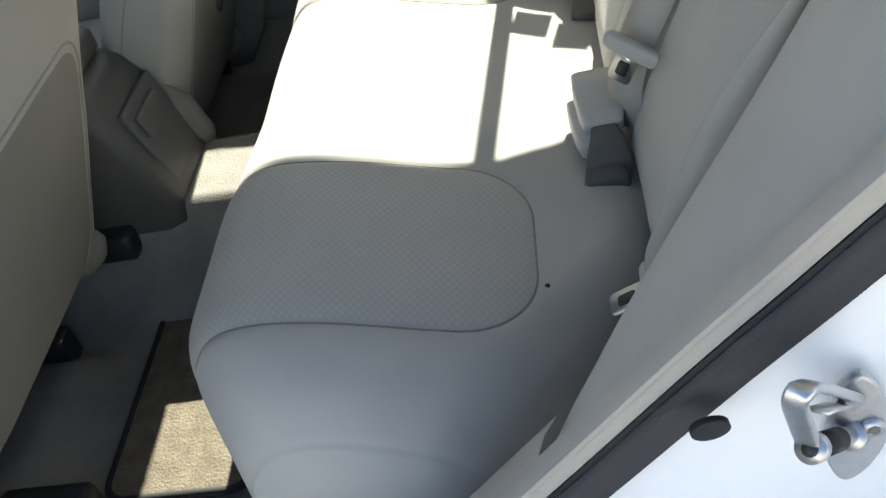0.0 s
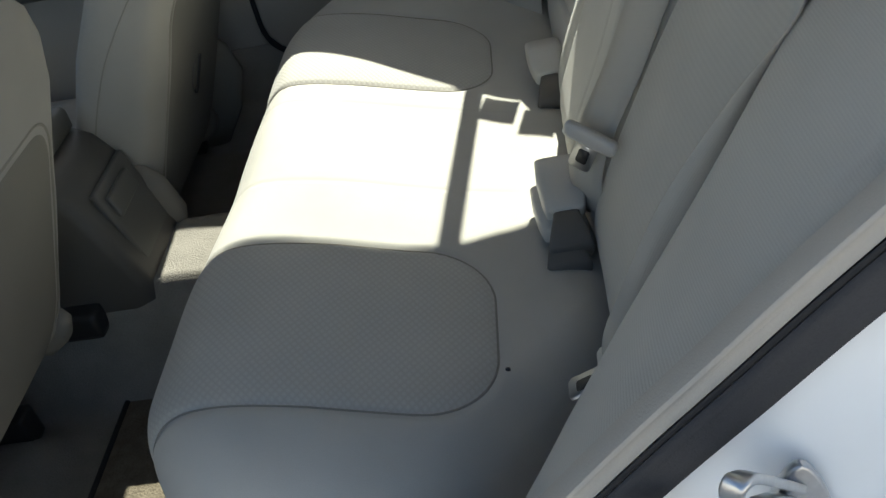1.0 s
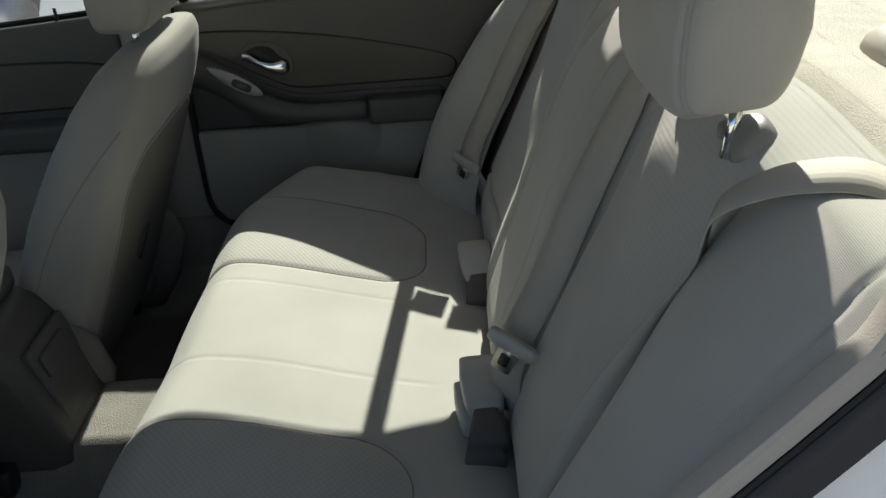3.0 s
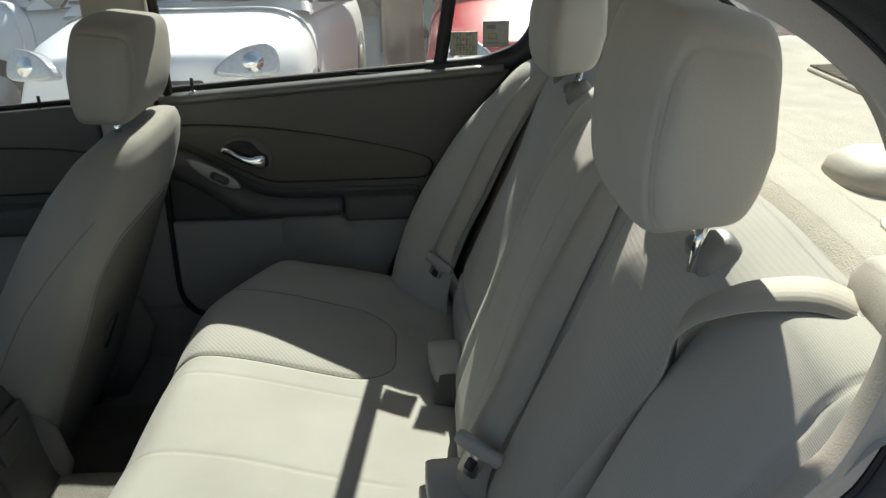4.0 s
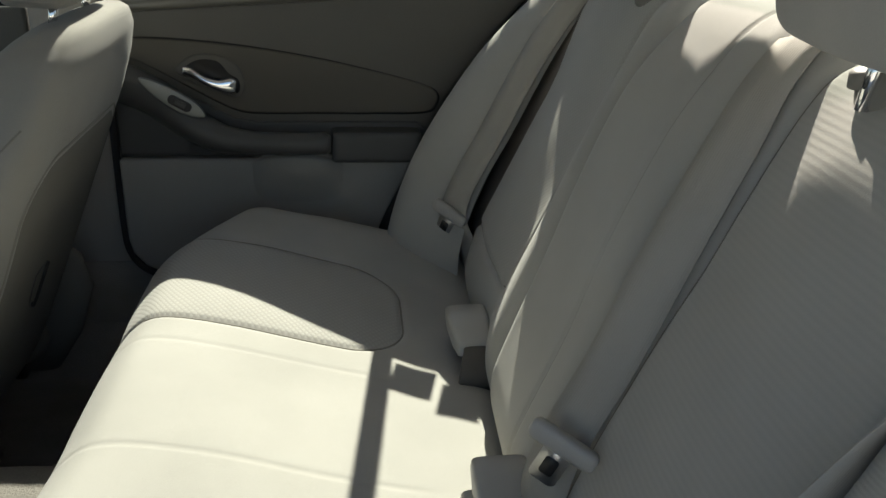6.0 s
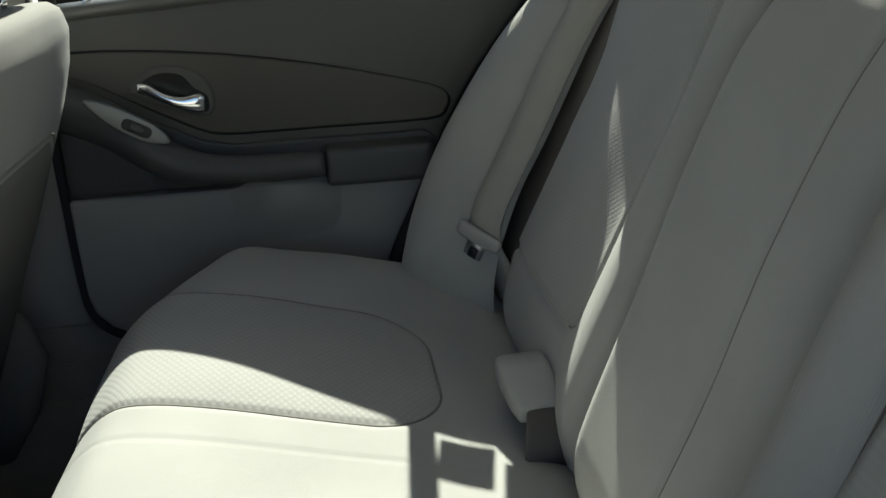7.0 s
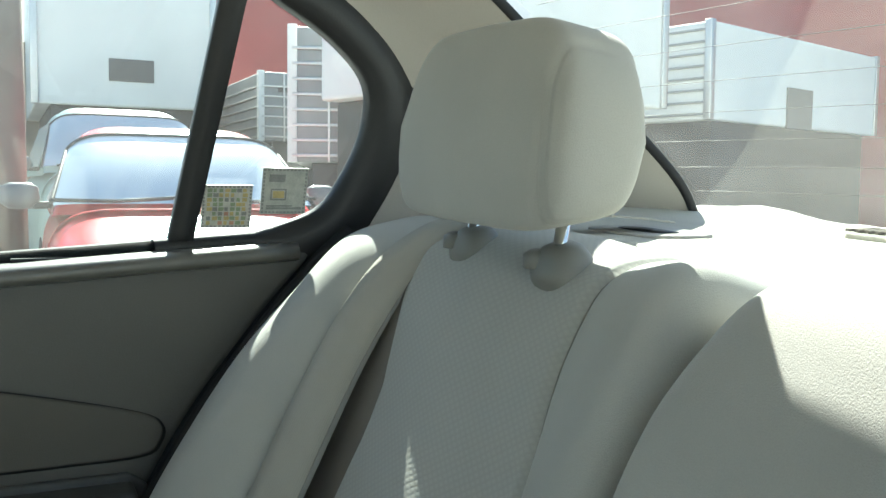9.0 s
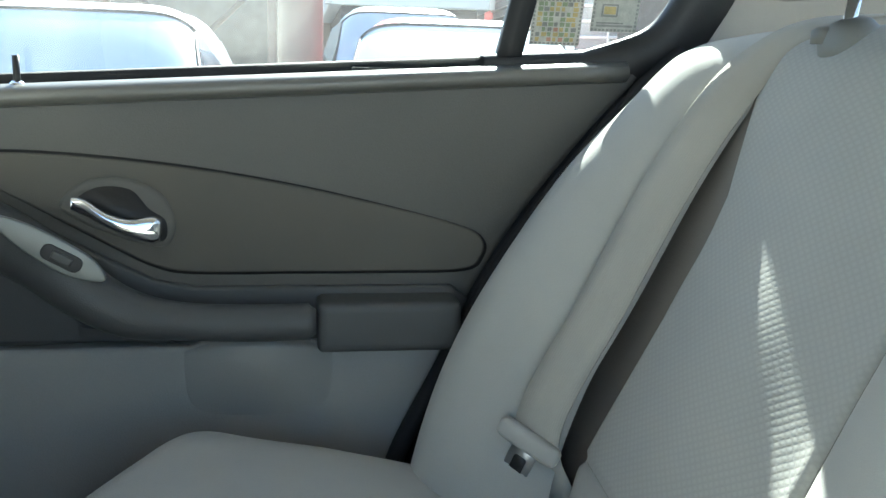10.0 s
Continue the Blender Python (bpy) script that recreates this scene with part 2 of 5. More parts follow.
def ring(r, n=10, squash=1.0):
    return [(r * math.cos(2 * math.pi * k / n), r * squash * math.sin(2 * math.pi * k / n)) for k in range(n)]


def slab(outline, lo, hi, axis=1, bevel=0.0):
    """A plate with the given outline of pairs, between lo and hi along axis (0: x, 1: y, 2: z)."""
    bm = bmesh.new()

    def put(a, b, c):
        return (c, a, b) if axis == 0 else (a, c, b) if axis == 1 else (a, b, c)
    low = [bm.verts.new(put(a, b, lo)) for a, b in outline]
    top = [bm.verts.new(put(a, b, hi)) for a, b in outline]
    n = len(outline)
    bm.faces.new(low)
    bm.faces.new(top[::-1])
    for i in range(n):
        bm.faces.new((low[i], top[i], top[(i + 1) % n], low[(i + 1) % n]))
    bmesh.ops.recalc_face_normals(bm, faces=bm.faces)
    if bevel:
        bmesh.ops.bevel(bm, geom=[e for e in bm.edges if e.calc_face_angle(0) > 0.5], offset=bevel, segments=2, profile=0.7, affect="EDGES")
    return bm


def smooth_outline(points, n=6):
    """A closed outline of pairs, rounded through points."""
    k = len(points)
    out = []
    for i in range(k):
        p = [points[(i + d) % k] for d in (-1, 0, 1, 2)]
        for s in range(n):
            f = s / n
            out.append(tuple(0.5 * (2 * b + (c - a) * f + (2 * a - 5 * b + 4 * c - d) * f * f + (3 * b - a - 3 * c + d) * f ** 3)
                             for a, b, c, d in zip(*p)))
    return out


def rounded(x0, y0, x1, y1, r, n=5):
    out = []
    for cx, cy, a in ((x1 - r, y1 - r, 0), (x0 + r, y1 - r, 90), (x0 + r, y0 + r, 180), (x1 - r, y0 + r, 270)):
        for k in range(n + 1):
            w = radians(a + 90 * k / n)
            out.append((cx + r * math.cos(w), cy + r * math.sin(w)))
    return out


def sdf_round(x, y, x0, y0, x1, y1, r):
    """Signed distance to a rounded rectangle, negative inside."""
    dx, dy = abs(x - (x0 + x1) / 2) - (x1 - x0) / 2 + r, abs(y - (y0 + y1) / 2) - (y1 - y0) / 2 + r
    return math.hypot(max(dx, 0), max(dy, 0)) + min(max(dx, dy), 0) - r


def dent(d, width, depth):
    return depth * math.exp(-(d / width) ** 2)


def smoothstep(a, b, x):
    t = min(max((x - a) / (b - a), 0.0), 1.0)
    return t * t * (3 - 2 * t)


def lean(z):
    """How far out the sides of the cabin stand at height z."""
    return 0.715 if z < 1.0 else 0.715 - 0.27 * (z - 1.0)


def belt(x):
    """Height of the window sill at x."""
    return 1.003 + 0.066 * x


def loft(sections, n=28, caps=True):
    """Rounded sections (cx, cy, cz, hx, hy, power) stacked into one closed skin."""
    bm = bmesh.new()
    rings = []
    for cx, cy, cz, hx, hy, p in sections:
        r = []
        for k in range(n):
            a = 2 * math.pi * k / n
            c, s = math.cos(a), math.sin(a)
            r.append(bm.verts.new((cx + hx * math.copysign(abs(c) ** p, c), cy + hy * math.copysign(abs(s) ** p, s), cz)))
        rings.append(r)
    for r, q in zip(rings, rings[1:]):
        for k in range(n):
            bm.faces.new((r[k], r[(k + 1) % n], q[(k + 1) % n], q[k]))
    if caps:
        bm.faces.new(rings[0][::-1])
        bm.faces.new(rings[-1])
    return bm


def ribbon(path, width, thick=0.0016, uvs=True):
    """Webbing along path of (centre, side direction)."""
    bm = bmesh.new()
    lay = bm.loops.layers.uv.new("uv")
    rows, run = [], 0.0
    pts = [(Vector(p), Vector(s).normalized()) for p, s in path]
    for i, (p, s) in enumerate(pts):
        d = (pts[min(i + 1, len(pts) - 1)][0] - pts[max(i - 1, 0)][0]).normalized()
        nrm = d.cross(s).normalized()
        if i:
            run += (p - pts[i - 1][0]).length
        rows.append(([bm.verts.new(p + s * width * a + nrm * thick * b) for a, b in ((-.5, .5), (-.17, .6), (.17, .6), (.5, .5), (.5, -.5), (-.5, -.5))], run))
    for (r, a), (q, b) in zip(rows, rows[1:]):
        for j in range(6):
            f = bm.faces.new((r[j], r[(j + 1) % 6], q[(j + 1) % 6], q[j]))
            for lp in f.loops:
                k = r.index(lp.vert) if lp.vert in r else q.index(lp.vert)
                lp[lay].uv = (k * width / 3, a if lp.vert in r else b)
    bm.faces.new(rows[0][0][::-1])
    bm.faces.new(rows[-1][0])
    bmesh.ops.recalc_face_normals(bm, faces=bm.faces)
    return bm


def dense(points, n):
    return [spline(points, i / n) for i in range(n + 1)]


# ---- car shell ----
NEAR_LOOP = [(-0.62, 0.40), (-0.50, 0.385), (-0.36, 0.405), (-0.21, 0.51), (-0.115, 0.612), (-0.052, 0.686), (0.024, 0.778), (0.075, 0.836), (0.12, 0.888),
             (0.19, 0.964), (0.236, 1.018), (0.266, 1.075), (0.277, 1.135), (0.273, 1.19), (0.254, 1.240), (0.220, 1.278), (0.172, 1.310), (0.115, 1.336), (0.02, 1.358), (-0.12, 1.370), (-0.4, 1.382), (-0.62, 1.382)]
shell = thing("car_body", "white saloon car body with its rear door opening uncovered", "car body", kind="structure")


LOOP_FINE = dense(NEAR_LOOP, 120)


def opening_row(k, out, y):
    """Door opening line moved outward in its plane by out, at depth y added."""
    pts = LOOP_FINE
    x, z = pts[k]
    a, b = pts[max(k - 1, 0)], pts[min(k + 1, 120)]
    d = Vector((b[0] - a[0], b[1] - a[1])).normalized()
    nx, nz = d.y, -d.x
    return (x + nx * out, -lean(z) - y, z + nz * out)


JAMB = [(-0.008, -0.006), (0.004, 0.0), (0.03, 0.012), (0.08, 0.022), (0.11, 0.03), (0.122, 0.05), (0.13, 0.095), (0.16, 0.115), (0.25, 0.125), (0.4, 0.12)]
part("quarter_panel", sheet(lambda u, v: opening_row(int(u), *JAMB[int(v)]), range(121), range(len(JAMB))), WHITE, shell)
def along(out0, out1, depth, thick):
    """A band that follows the door opening between two offsets from its line."""
    def fn(u, v):
        o, d = [(out0, 0.0), (out0 + 0.002, -thick), (out0 * 0.7 + out1 * 0.3, -thick - 0.003), (out0 * 0.3 + out1 * 0.7, -thick - 0.003), (out1 - 0.002, -thick), (out1, 0.0)][int(v)]
        return opening_row(int(u), o, depth + d)
    return sheet(fn, range(121), range(6))


part("weatherstrip", along(-0.027, 0.003, 0.006, -0.004), STRIP, shell, "dark grey felt-covered rubber door seal")
part("seal_lip", along(-0.0305, -0.0265, 0.004, -0.003), RUBBER, shell)
part("opening_trim", along(-0.046, -0.030, 0.002, -0.002), TRIM, shell, "beige moulded trim round the door opening")
part("opening_return", sheet(lambda u, v: opening_row(int(u), *((-0.046, 0.002), (-0.047, -0.008), (-0.044, -0.02))[int(v)]), range(121), range(3)), TRIM, shell)
plug = slab([(0.0128 * math.cos(radians(a)), 0.0095 * math.sin(radians(a))) for a in range(0, 360, 20)], -0.003, 0.002, 1, 0.001)
ob = part("body_plug", plug, RUBBER, shell, "oval black rubber plug")
ob.matrix_world = pose(0.003, -0.742, 0.765, 0, 0, 8)

# striker: plate, bent arm and sleeved pin
striker = part("door_striker", slab(smooth_outline([(0.062, 0.795), (0.073, 0.797), (0.087, 0.768), (0.090, 0.738), (0.082, 0.708), (0.070, 0.694), (0.060, 0.705), (0.051, 0.738), (0.053, 0.77)], 4), -0.745, -0.738, 1, 0.002), STEEL, shell, "zinc-plated steel door striker")
bend = dense([(0.066, -0.744, 0.780), (0.050, -0.760, 0.808), (0.030, -0.780, 0.842), (0.022, -0.788, 0.851), (0.018, -0.790, 0.846), (0.020, -0.790, 0.832), (0.029, -0.790, 0.798)], 30)
part("striker_arm", sweep(bend, [(-0.002, -0.0065), (0.002, -0.0065), (0.0028, -0.005), (0.0028, 0.005), (0.002, 0.0065), (-0.002, 0.0065), (-0.0028, 0.005), (-0.0028, -0.005)], up=Vector((0.835, -0.52, 0.175))), STEEL, striker)
part("striker_web", sweep([(0.062, -0.747, 0.775), (0.048, -0.762, 0.798), (0.036, -0.774, 0.812)], [(-0.0015, -0.005), (0.0015, -0.005), (0.0015, 0.005), (-0.0015, 0.005)], up=Vector((0.835, -0.52, 0.175))), STEEL, striker)
A, B = Vector((0.029, -0.791, 0.803)), Vector((0.070, -0.743, 0.742))
boss = rod(bmesh.new(), A - (B - A) * 0.06, A + (B - A) * 0.06, 0.0085, 18)
part("striker_boss", boss, STEEL, striker)
part("pin_hole", rod(bmesh.new(), A - (B - A) * 0.075, A - (B - A) * 0.055, 0.0045, 12), BLACK, striker)
part("striker_pin", rod(bmesh.new(), A, B, 0.0055, 14), STEEL, striker)
part("pin_collar", rod(bmesh.new(), A.lerp(B, 0.86), B, 0.0095, 18), STEEL, striker)
part("striker_sleeve", rod(bmesh.new(), A.lerp(B, 0.14), A.lerp(B, 0.58), 0.0072, 16), RUBBER, striker)
for bx, bz in ((0.079, 0.752), (0.057, 0.748)):
    bolt = rod(bmesh.new(), (bx, -0.744, bz), (bx, -0.7485, bz), 0.0075, 18)
    part("bolt", bolt, STEEL, striker)
    part("bolt_socket", rod(bmesh.new(), (bx, -0.748, bz), (bx, -0.7492, bz), 0.004, 6), DARKTRIM, striker)
striker.location = (0.019, 0.0, 0.003)

# floor, tunnel and sills
def floor_z(x, y):
    z = 0.285
    z += 0.20 * (1 - smoothstep(0.075, 0.15, abs(y - 0.03)))
    z += 0.05 * (1 - smoothstep(-0.84, -0.76, x)) * smoothstep(0.16, 0.24, abs(y - 0.03))
    z += 0.10 * smoothstep(-0.44, -0.38, x)
    z += 0.10 * smoothstep(0.66, 0.70, abs(y))
    return z if x < -0.46 else min(z, 0.43 + 0.06 * max(0.0, (-0.40 - x) / 0.06))


floor = part("floor", sheet(lambda u, v: (u, v, floor_z(u, v) + 0.002 * noise.noise((u * 30, v * 30, 0))), span(-1.9, 0.3, 110), span(-0.71, 0.71, 90), flip=True), CARPET, shell, "grey moulded carpet over the floor and tunnel")
part("sill_plate", boxed((-1.9, -0.76, 0.36), (-0.4, -0.69, 0.40), 0.012), TRIM, shell)
part("floor_pan", boxed((-2.0, -0.80, 0.2), (1.6, 0.80, 0.24), 0.02), WHITE, shell)

# roof skin and headlining
def roof_at(x, y, top):
    edge = 1.372 - 0.06 * smoothstep(-0.2, 0.25, x) - 0.06 * smoothstep(-0.9, -1.4, x)
    half = 0.63 + (0.03 if top else 0)
    f = min(abs(y) / half, 1.0)
    return edge + (0.075 if top else 0.05) * (1 - f ** 2.4) - (0.0 if not top else 0.005)


def roof_edge(x, y):
    """The rear edge of the roof runs forward towards the pillars."""
    return x - 0.025 * smoothstep(0.26, 0.40, abs(y)) * smoothstep(-0.1, 0.28, x)


part("headlining", sheet(lambda u, v: (roof_edge(u, v), v, roof_at(u, v, False)), span(-1.45, 0.282, 40), span(-0.63, 0.63, 30)), HEADLINING, shell, "beige felt headlining")
part("roof_skin", sheet(lambda u, v: (roof_edge(u, v), v, roof_at(u, v, True) + 0.025), span(-1.5, 0.298, 40), span(-0.665, 0.665, 30), flip=True), WHITE, shell)


# rear pillars: frame line A to glass line B
PILLAR_A = [(0.11, 0.70, 0.995), (0.20, 0.70, 1.035), (0.245, 0.69, 1.09), (0.255, 0.672, 1.15), (0.235, 0.66, 1.195), (0.19, 0.65, 1.24), (0.11, 0.64, 1.285), (-0.05, 0.632, 1.335), (-0.62, 0.63, 1.37)]
PILLAR_B = [(0.64, 0.60, 1.03), (0.585, 0.575, 1.085), (0.52, 0.572, 1.14), (0.44, 0.57, 1.195), (0.37, 0.57, 1.24), (0.315, 0.57, 1.282), (0.24, 0.56, 1.33), (-0.05, 0.56, 1.372), (-0.62, 0.56, 1.405)]


NEAR_A = [(0.275, 0.69, 1.06), (0.272, 0.685, 1.08)] + [(0.268, 0.68, 1.10)] + PILLAR_A[3:]


def pillar(u, v, side):
    a, b = Vector(spline(PILLAR_A if side > 0 else NEAR_A, u)), Vector(spline(PILLAR_B, u))
    p = a.lerp(b, v)
    p.y += 0.018 * math.sin(math.pi * v)
    p.x -= 0.003 * math.exp(-((u - 0.46 - 0.06 * v) / 0.006) ** 2)
    p.y += 0.004 * math.exp(-((u - 0.46 - 0.06 * v) / 0.006) ** 2)
    return (p.x, p.y * side, p.z)


for side in (1, -1):
    part("pillar_trim", sheet(lambda u, v: pillar(u, v, side), span(0, 1, 160), span(0, 1, 14), flip=side > 0), TRIM, shell, "beige moulded pillar trim with a fine joint")
    part("pillar_skin", sheet(lambda u, v: (Vector(pillar(u, v, side)) + Vector((0.01, 0.05 * side, 0.03))), span(0, 1, 40), span(0, 1, 4), flip=side < 0), WHITE, shell)
    edge = [(x + 0.003, y * side, z + 0.004) for x, y, z in dense(PILLAR_B[:7], 40)]
    part("rear_glass_seal", sweep(edge, ring(0.006, 8), up=Vector((0, 1, 0))), RUBBER, shell)


def rear_glass(u, v):
    z = 1.03 + 0.325 * v
    x0 = 0.655 - 0.385 * v
    x0 += 0.10 * (1 - (abs(u) / 0.58) ** 2) * (1 - 0.7 * v)
    return (x0 + 0.006, u, z + 0.012 * (1 - (u / 0.58) ** 2))


part("rear_window", sheet(rear_glass, span(-0.585, 0.585, 24), span(0, 1, 12)), REAR_GLASS, shell, "dusty heated rear window")
for k in range(1, 10):
    v = 0.08 + k * 0.088
    part("heater_line", sweep([tuple(Vector(rear_glass(u, v)) - Vector((0.002, 0, 0.002))) for u in span(-0.56, 0.56, 20)], ring(0.0003, 4)), BOOT, shell)

# parcel shelf
def shelf(u, v):
    drop = 0.03 * (1 - smoothstep(0.285, 0.33, u))
    return (u, v, 1.048 - drop + 0.012 * smoothstep(0.5, 0.62, abs(v)) + 0.0015 * noise.noise((u * 40, v * 40, 3)))


part("parcel_shelf", sheet(shelf, span(0.27, 0.78, 50), span(-0.64, 0.64, 90), flip=True), DECK, shell, "light felt parcel shelf behind the seat")
for y in (0.42, -0.42):
    bmv = slab(smooth_outline([(0.375, y - 0.045), (0.375, y + 0.045), (0.455, y + 0.05), (0.455, y - 0.05)], 5), 1.045, 1.0505, 2, 0.002)
    part("belt_slot_cover", bmv, TRIM, shell)
    part("belt_slot", slab(smooth_outline([(0.40, y - 0.028), (0.40, y + 0.028), (0.43, y + 0.03), (0.43, y - 0.03)], 5), 1.046, 1.0512, 2), BLACK, shell)
cover = loft([(0.44, -0.25, 1.045, 0.055, 0.075, 0.8), (0.44, -0.25, 1.06, 0.05, 0.068, 0.8), (0.44, -0.25, 1.072, 0.035, 0.05, 0.85), (0.44, -0.25, 1.076, 0.012, 0.02, 1)])
part("speaker_cover", cover, TRIM, shell)
vent = part("shelf_vent", boxed((0.60, -0.12, 1.046), (0.66, 0.34, 1.054), 0.003), DECK, shell)
for k in range(40):
    y = -0.11 + k * 0.0115
    part("vent_slat", boxed((0.606, y, 1.0545), (0.654, y + 0.005, 1.0575)), DARKTRIM, vent, smooth=False)

# closing panels in front of the cabin
part("dashboard", loft([(-1.75, 0, 0.45, 0.2, 0.70, 0.4), (-1.72, 0, 0.7, 0.22, 0.70, 0.4), (-1.75, 0, 0.9, 0.24, 0.70, 0.4), (-1.8, 0, 0.98, 0.2, 0.68, 0.5)]), CONSOLE, shell)
part("windscreen", sheet(lambda u, v: (-2.05 + 0.6 * v, u, 0.98 + 0.32 * v), span(-0.62, 0.62, 6), span(0, 1, 4)), WINDOW, shell)
part("inner_quarter", boxed((-0.16, 0.705, 0.3), (0.36, 0.715, 1.0)), BLACK, shell)
part("inner_sill", boxed((-2.0, 0.70, 0.2), (0.3, 0.74, 0.50)), CARPET, shell)
part("rear_bulkhead", boxed((0.32, -0.70, 0.3), (0.345, 0.70, 1.0)), BLACK, shell)

# ---- far doors ----
door = thing("rear_door", "closed rear door with taupe upper panel, dark armrest and beige lower panel", "car door")
REAR_EDGE = [(-0.13, 0.50), (-0.115, 0.575), (-0.07, 0.67), (-0.02, 0.77), (0.03, 0.85), (0.10, 0.94), (0.145, 0.99)]
upper = [(-0.562, 0.70)] + [(-0.562, belt(-0.56))] + [(x, belt(x)) for x in span(-0.5, 0.1, 12)] + [(0.155, 1.006)] + [p for p in dense(REAR_EDGE, 24)[::-1] if p[1] > 0.70]
bm = slab(upper, 0.692, 0.74, 1, 0.008)
part("upper_panel", bm, DOOR_TOP, door)
low = [(-0.562, 0.704)] + [(-0.562, 0.56), (-0.555, 0.53), (-0.535, 0.505), (-0.505, 0.49), (-0.46, 0.47), (-0.14, 0.47)] + [p for p in dense(REAR_EDGE, 24) if p[1] < 0.70] + [(-0.052, 0.704), (-0.19, 0.7035)]
low += [(-0.205, 0.712), (-0.225, 0.724), (-0.285, 0.724), (-0.31, 0.712), (-0.33, 0.7035)]
part("lower_panel", slab(low, 0.678, 0.74, 1, 0.006), DOOR_LOW, door, "beige grey moulded lower panel")
INSERT = [(-0.562, 0.905), (-0.49, 0.910), (-0.36, 0.900), (-0.23, 0.880), (-0.11, 0.853), (-0.035, 0.832), (-0.013, 0.817), (-0.014, 0.798), (-0.034, 0.783), (-0.12, 0.781), (-0.22, 0.781), (-0.325, 0.781),
          (-0.365, 0.789), (-0.41, 0.812), (-0.51, 0.868), (-0.562, 0.888)]
ins = smooth_outline(INSERT, 5)
part("insert_groove", slab(ins, 0.6895, 0.70, 1), BLACK, door)
cx, cz = -0.29, 0.85
part("door_insert", slab([(cx + (x - cx) * 0.988, cz + (z - cz) * 0.955) for x, z in ins], 0.6855, 0.70, 1, 0.003), DOOR_INSERT, door, "taupe cloth insert with a dark outline")
# dark swept armrest
dark = [(-0.56, 0.709), (-0.56, 0.868), (-0.515, 0.853), (-0.41, 0.798), (-0.365, 0.776), (-0.325, 0.768), (-0.05, 0.768), (-0.03, 0.752), (-0.045, 0.709)]
part("armrest_backing", slab(dark, 0.684, 0.70, 1, 0.004), ARMREST, door)


def arm(u, v):
    x, y, z, r = spline([(-0.57, 0.672, 0.85, 0.034), (-0.50, 0.665, 0.822, 0.036), (-0.44, 0.652, 0.785, 0.036), (-0.39, 0.645, 0.755, 0.027),
                         (-0.34, 0.638, 0.746, 0.020), (-0.27, 0.636, 0.743, 0.019), (-0.205, 0.638, 0.743, 0.019)], u)
    a = 2 * math.pi * v
    return (x, y + r * 0.95 * math.cos(a), z + r * math.sin(a))


bm = sheet(arm, span(0, 1, 40), span(0, 1, 20))
rod(bm, (-0.207, 0.638, 0.743), (-0.1985, 0.638, 0.743), 0.0185, 20, 0.013)
part("pull_handle", bm, ARMREST, door, "charcoal swept grab handle")
def pull_cup(u, v):
    out = 0.030 * math.cos(u * math.pi / 2) ** 1.2 * smoothstep(0, 0.85, v) if v < 0.999 else -0.004
    return (-0.258 + 0.082 * u, 0.6792 - out, 0.615 + 0.083 * v + 0.018 * math.cos(u * math.pi / 2) * v)


part("pull_cup", sheet(pull_cup, span(-1, 1, 40), span(0, 0.998, 24) + [1.0]), DOOR_LOW, door)
part("arm_pad", boxed((-0.197, 0.640, 0.707), (-0.045, 0.70, 0.760), 0.010, 3), ARMREST, door)
tail = sheet(lambda u, v: (-0.44 + 0.11 * u, 0.675 - 0.004 * v, 0.725 - 0.016 * u + (0.012 - 0.01 * u) * (v - 0.5)), span(0, 1, 8), span(0, 1, 3))
part("armrest_tail", tail, ARMREST, door)
# switch plate
plate = part("switch_plate", slab(smooth_outline([(-0.062, 0.004), (-0.03, 0.0135), (0.03, 0.013), (0.056, 0.002), (0.05, -0.007), (0.02, -0.0145), (-0.03, -0.009)], 5), -0.004, 0.004, 1, 0.002), SILVERTRIM, door, "satin grey window switch plate")
plate.matrix_world = pose(-0.450, 0.622, 0.822, 0, 31, 8)
part("switch_well", slab(rounded(-0.008, -0.0085, 0.032, 0.0075, 0.007), -0.0055, 0.0, 1, 0.001), BLACK, plate)
part("switch", boxed((0.002, -0.0085, -0.005), (0.022, -0.004, 0.004), 0.002), ARMREST, plate)
# release handle in its cup
cup = part("handle_cup", slab(smooth_outline([(-0.058, 0.008), (-0.03, 0.033), (0.012, 0.035), (0.044, 0.018), (0.056, -0.012), (0.045, -0.036), (0.012, -0.03), (-0.035, -0.012)], 6), 0.681, 0.70, 1, 0.005), DOOR_TOP, door)
cup.location = (-0.397, 0.001, 0.848)
part("cup_hollow", slab(smooth_outline([(-0.044, 0.010), (-0.02, 0.026), (0.012, 0.024), (0.030, 0.004), (0.046, -0.008), (0.043, -0.029), (0.012, -0.022), (-0.03, -0.004)], 6), 0.6795, 0.69, 1), BLACK, cup)


def lever(u, v):
    x, z, h = spline([(-0.042, 0.012, 0.007), (-0.028, 0.008, 0.008), (-0.008, -0.004, 0.007), (0.014, -0.012, 0.009), (0.034, -0.014, 0.014), (0.043, -0.016, 0.011)], u)
    a = 2 * math.pi * v
    return (x + 0.1 * h * math.sin(a), 0.668 - 0.006 * math.sin(math.pi * u) + 0.006 * math.cos(a), z + h * math.copysign(abs(math.sin(a)) ** 0.7, math.sin(a)))


lev = sheet(lever, span(0, 1, 20), span(0, 1, 14))
bmesh.ops.holes_fill(lev, edges=[e for e in lev.edges if e.is_boundary])
part("release_lever", lev, CHROME, cup, "chrome release lever")
# lock pin
pin = part("lock_pin", rod(bmesh.new(), (-0.491, 0.700, 0.965), (-0.491, 0.700, 1.002), 0.0035, 10), BLACK, door, "black lock pin in a chrome collar")
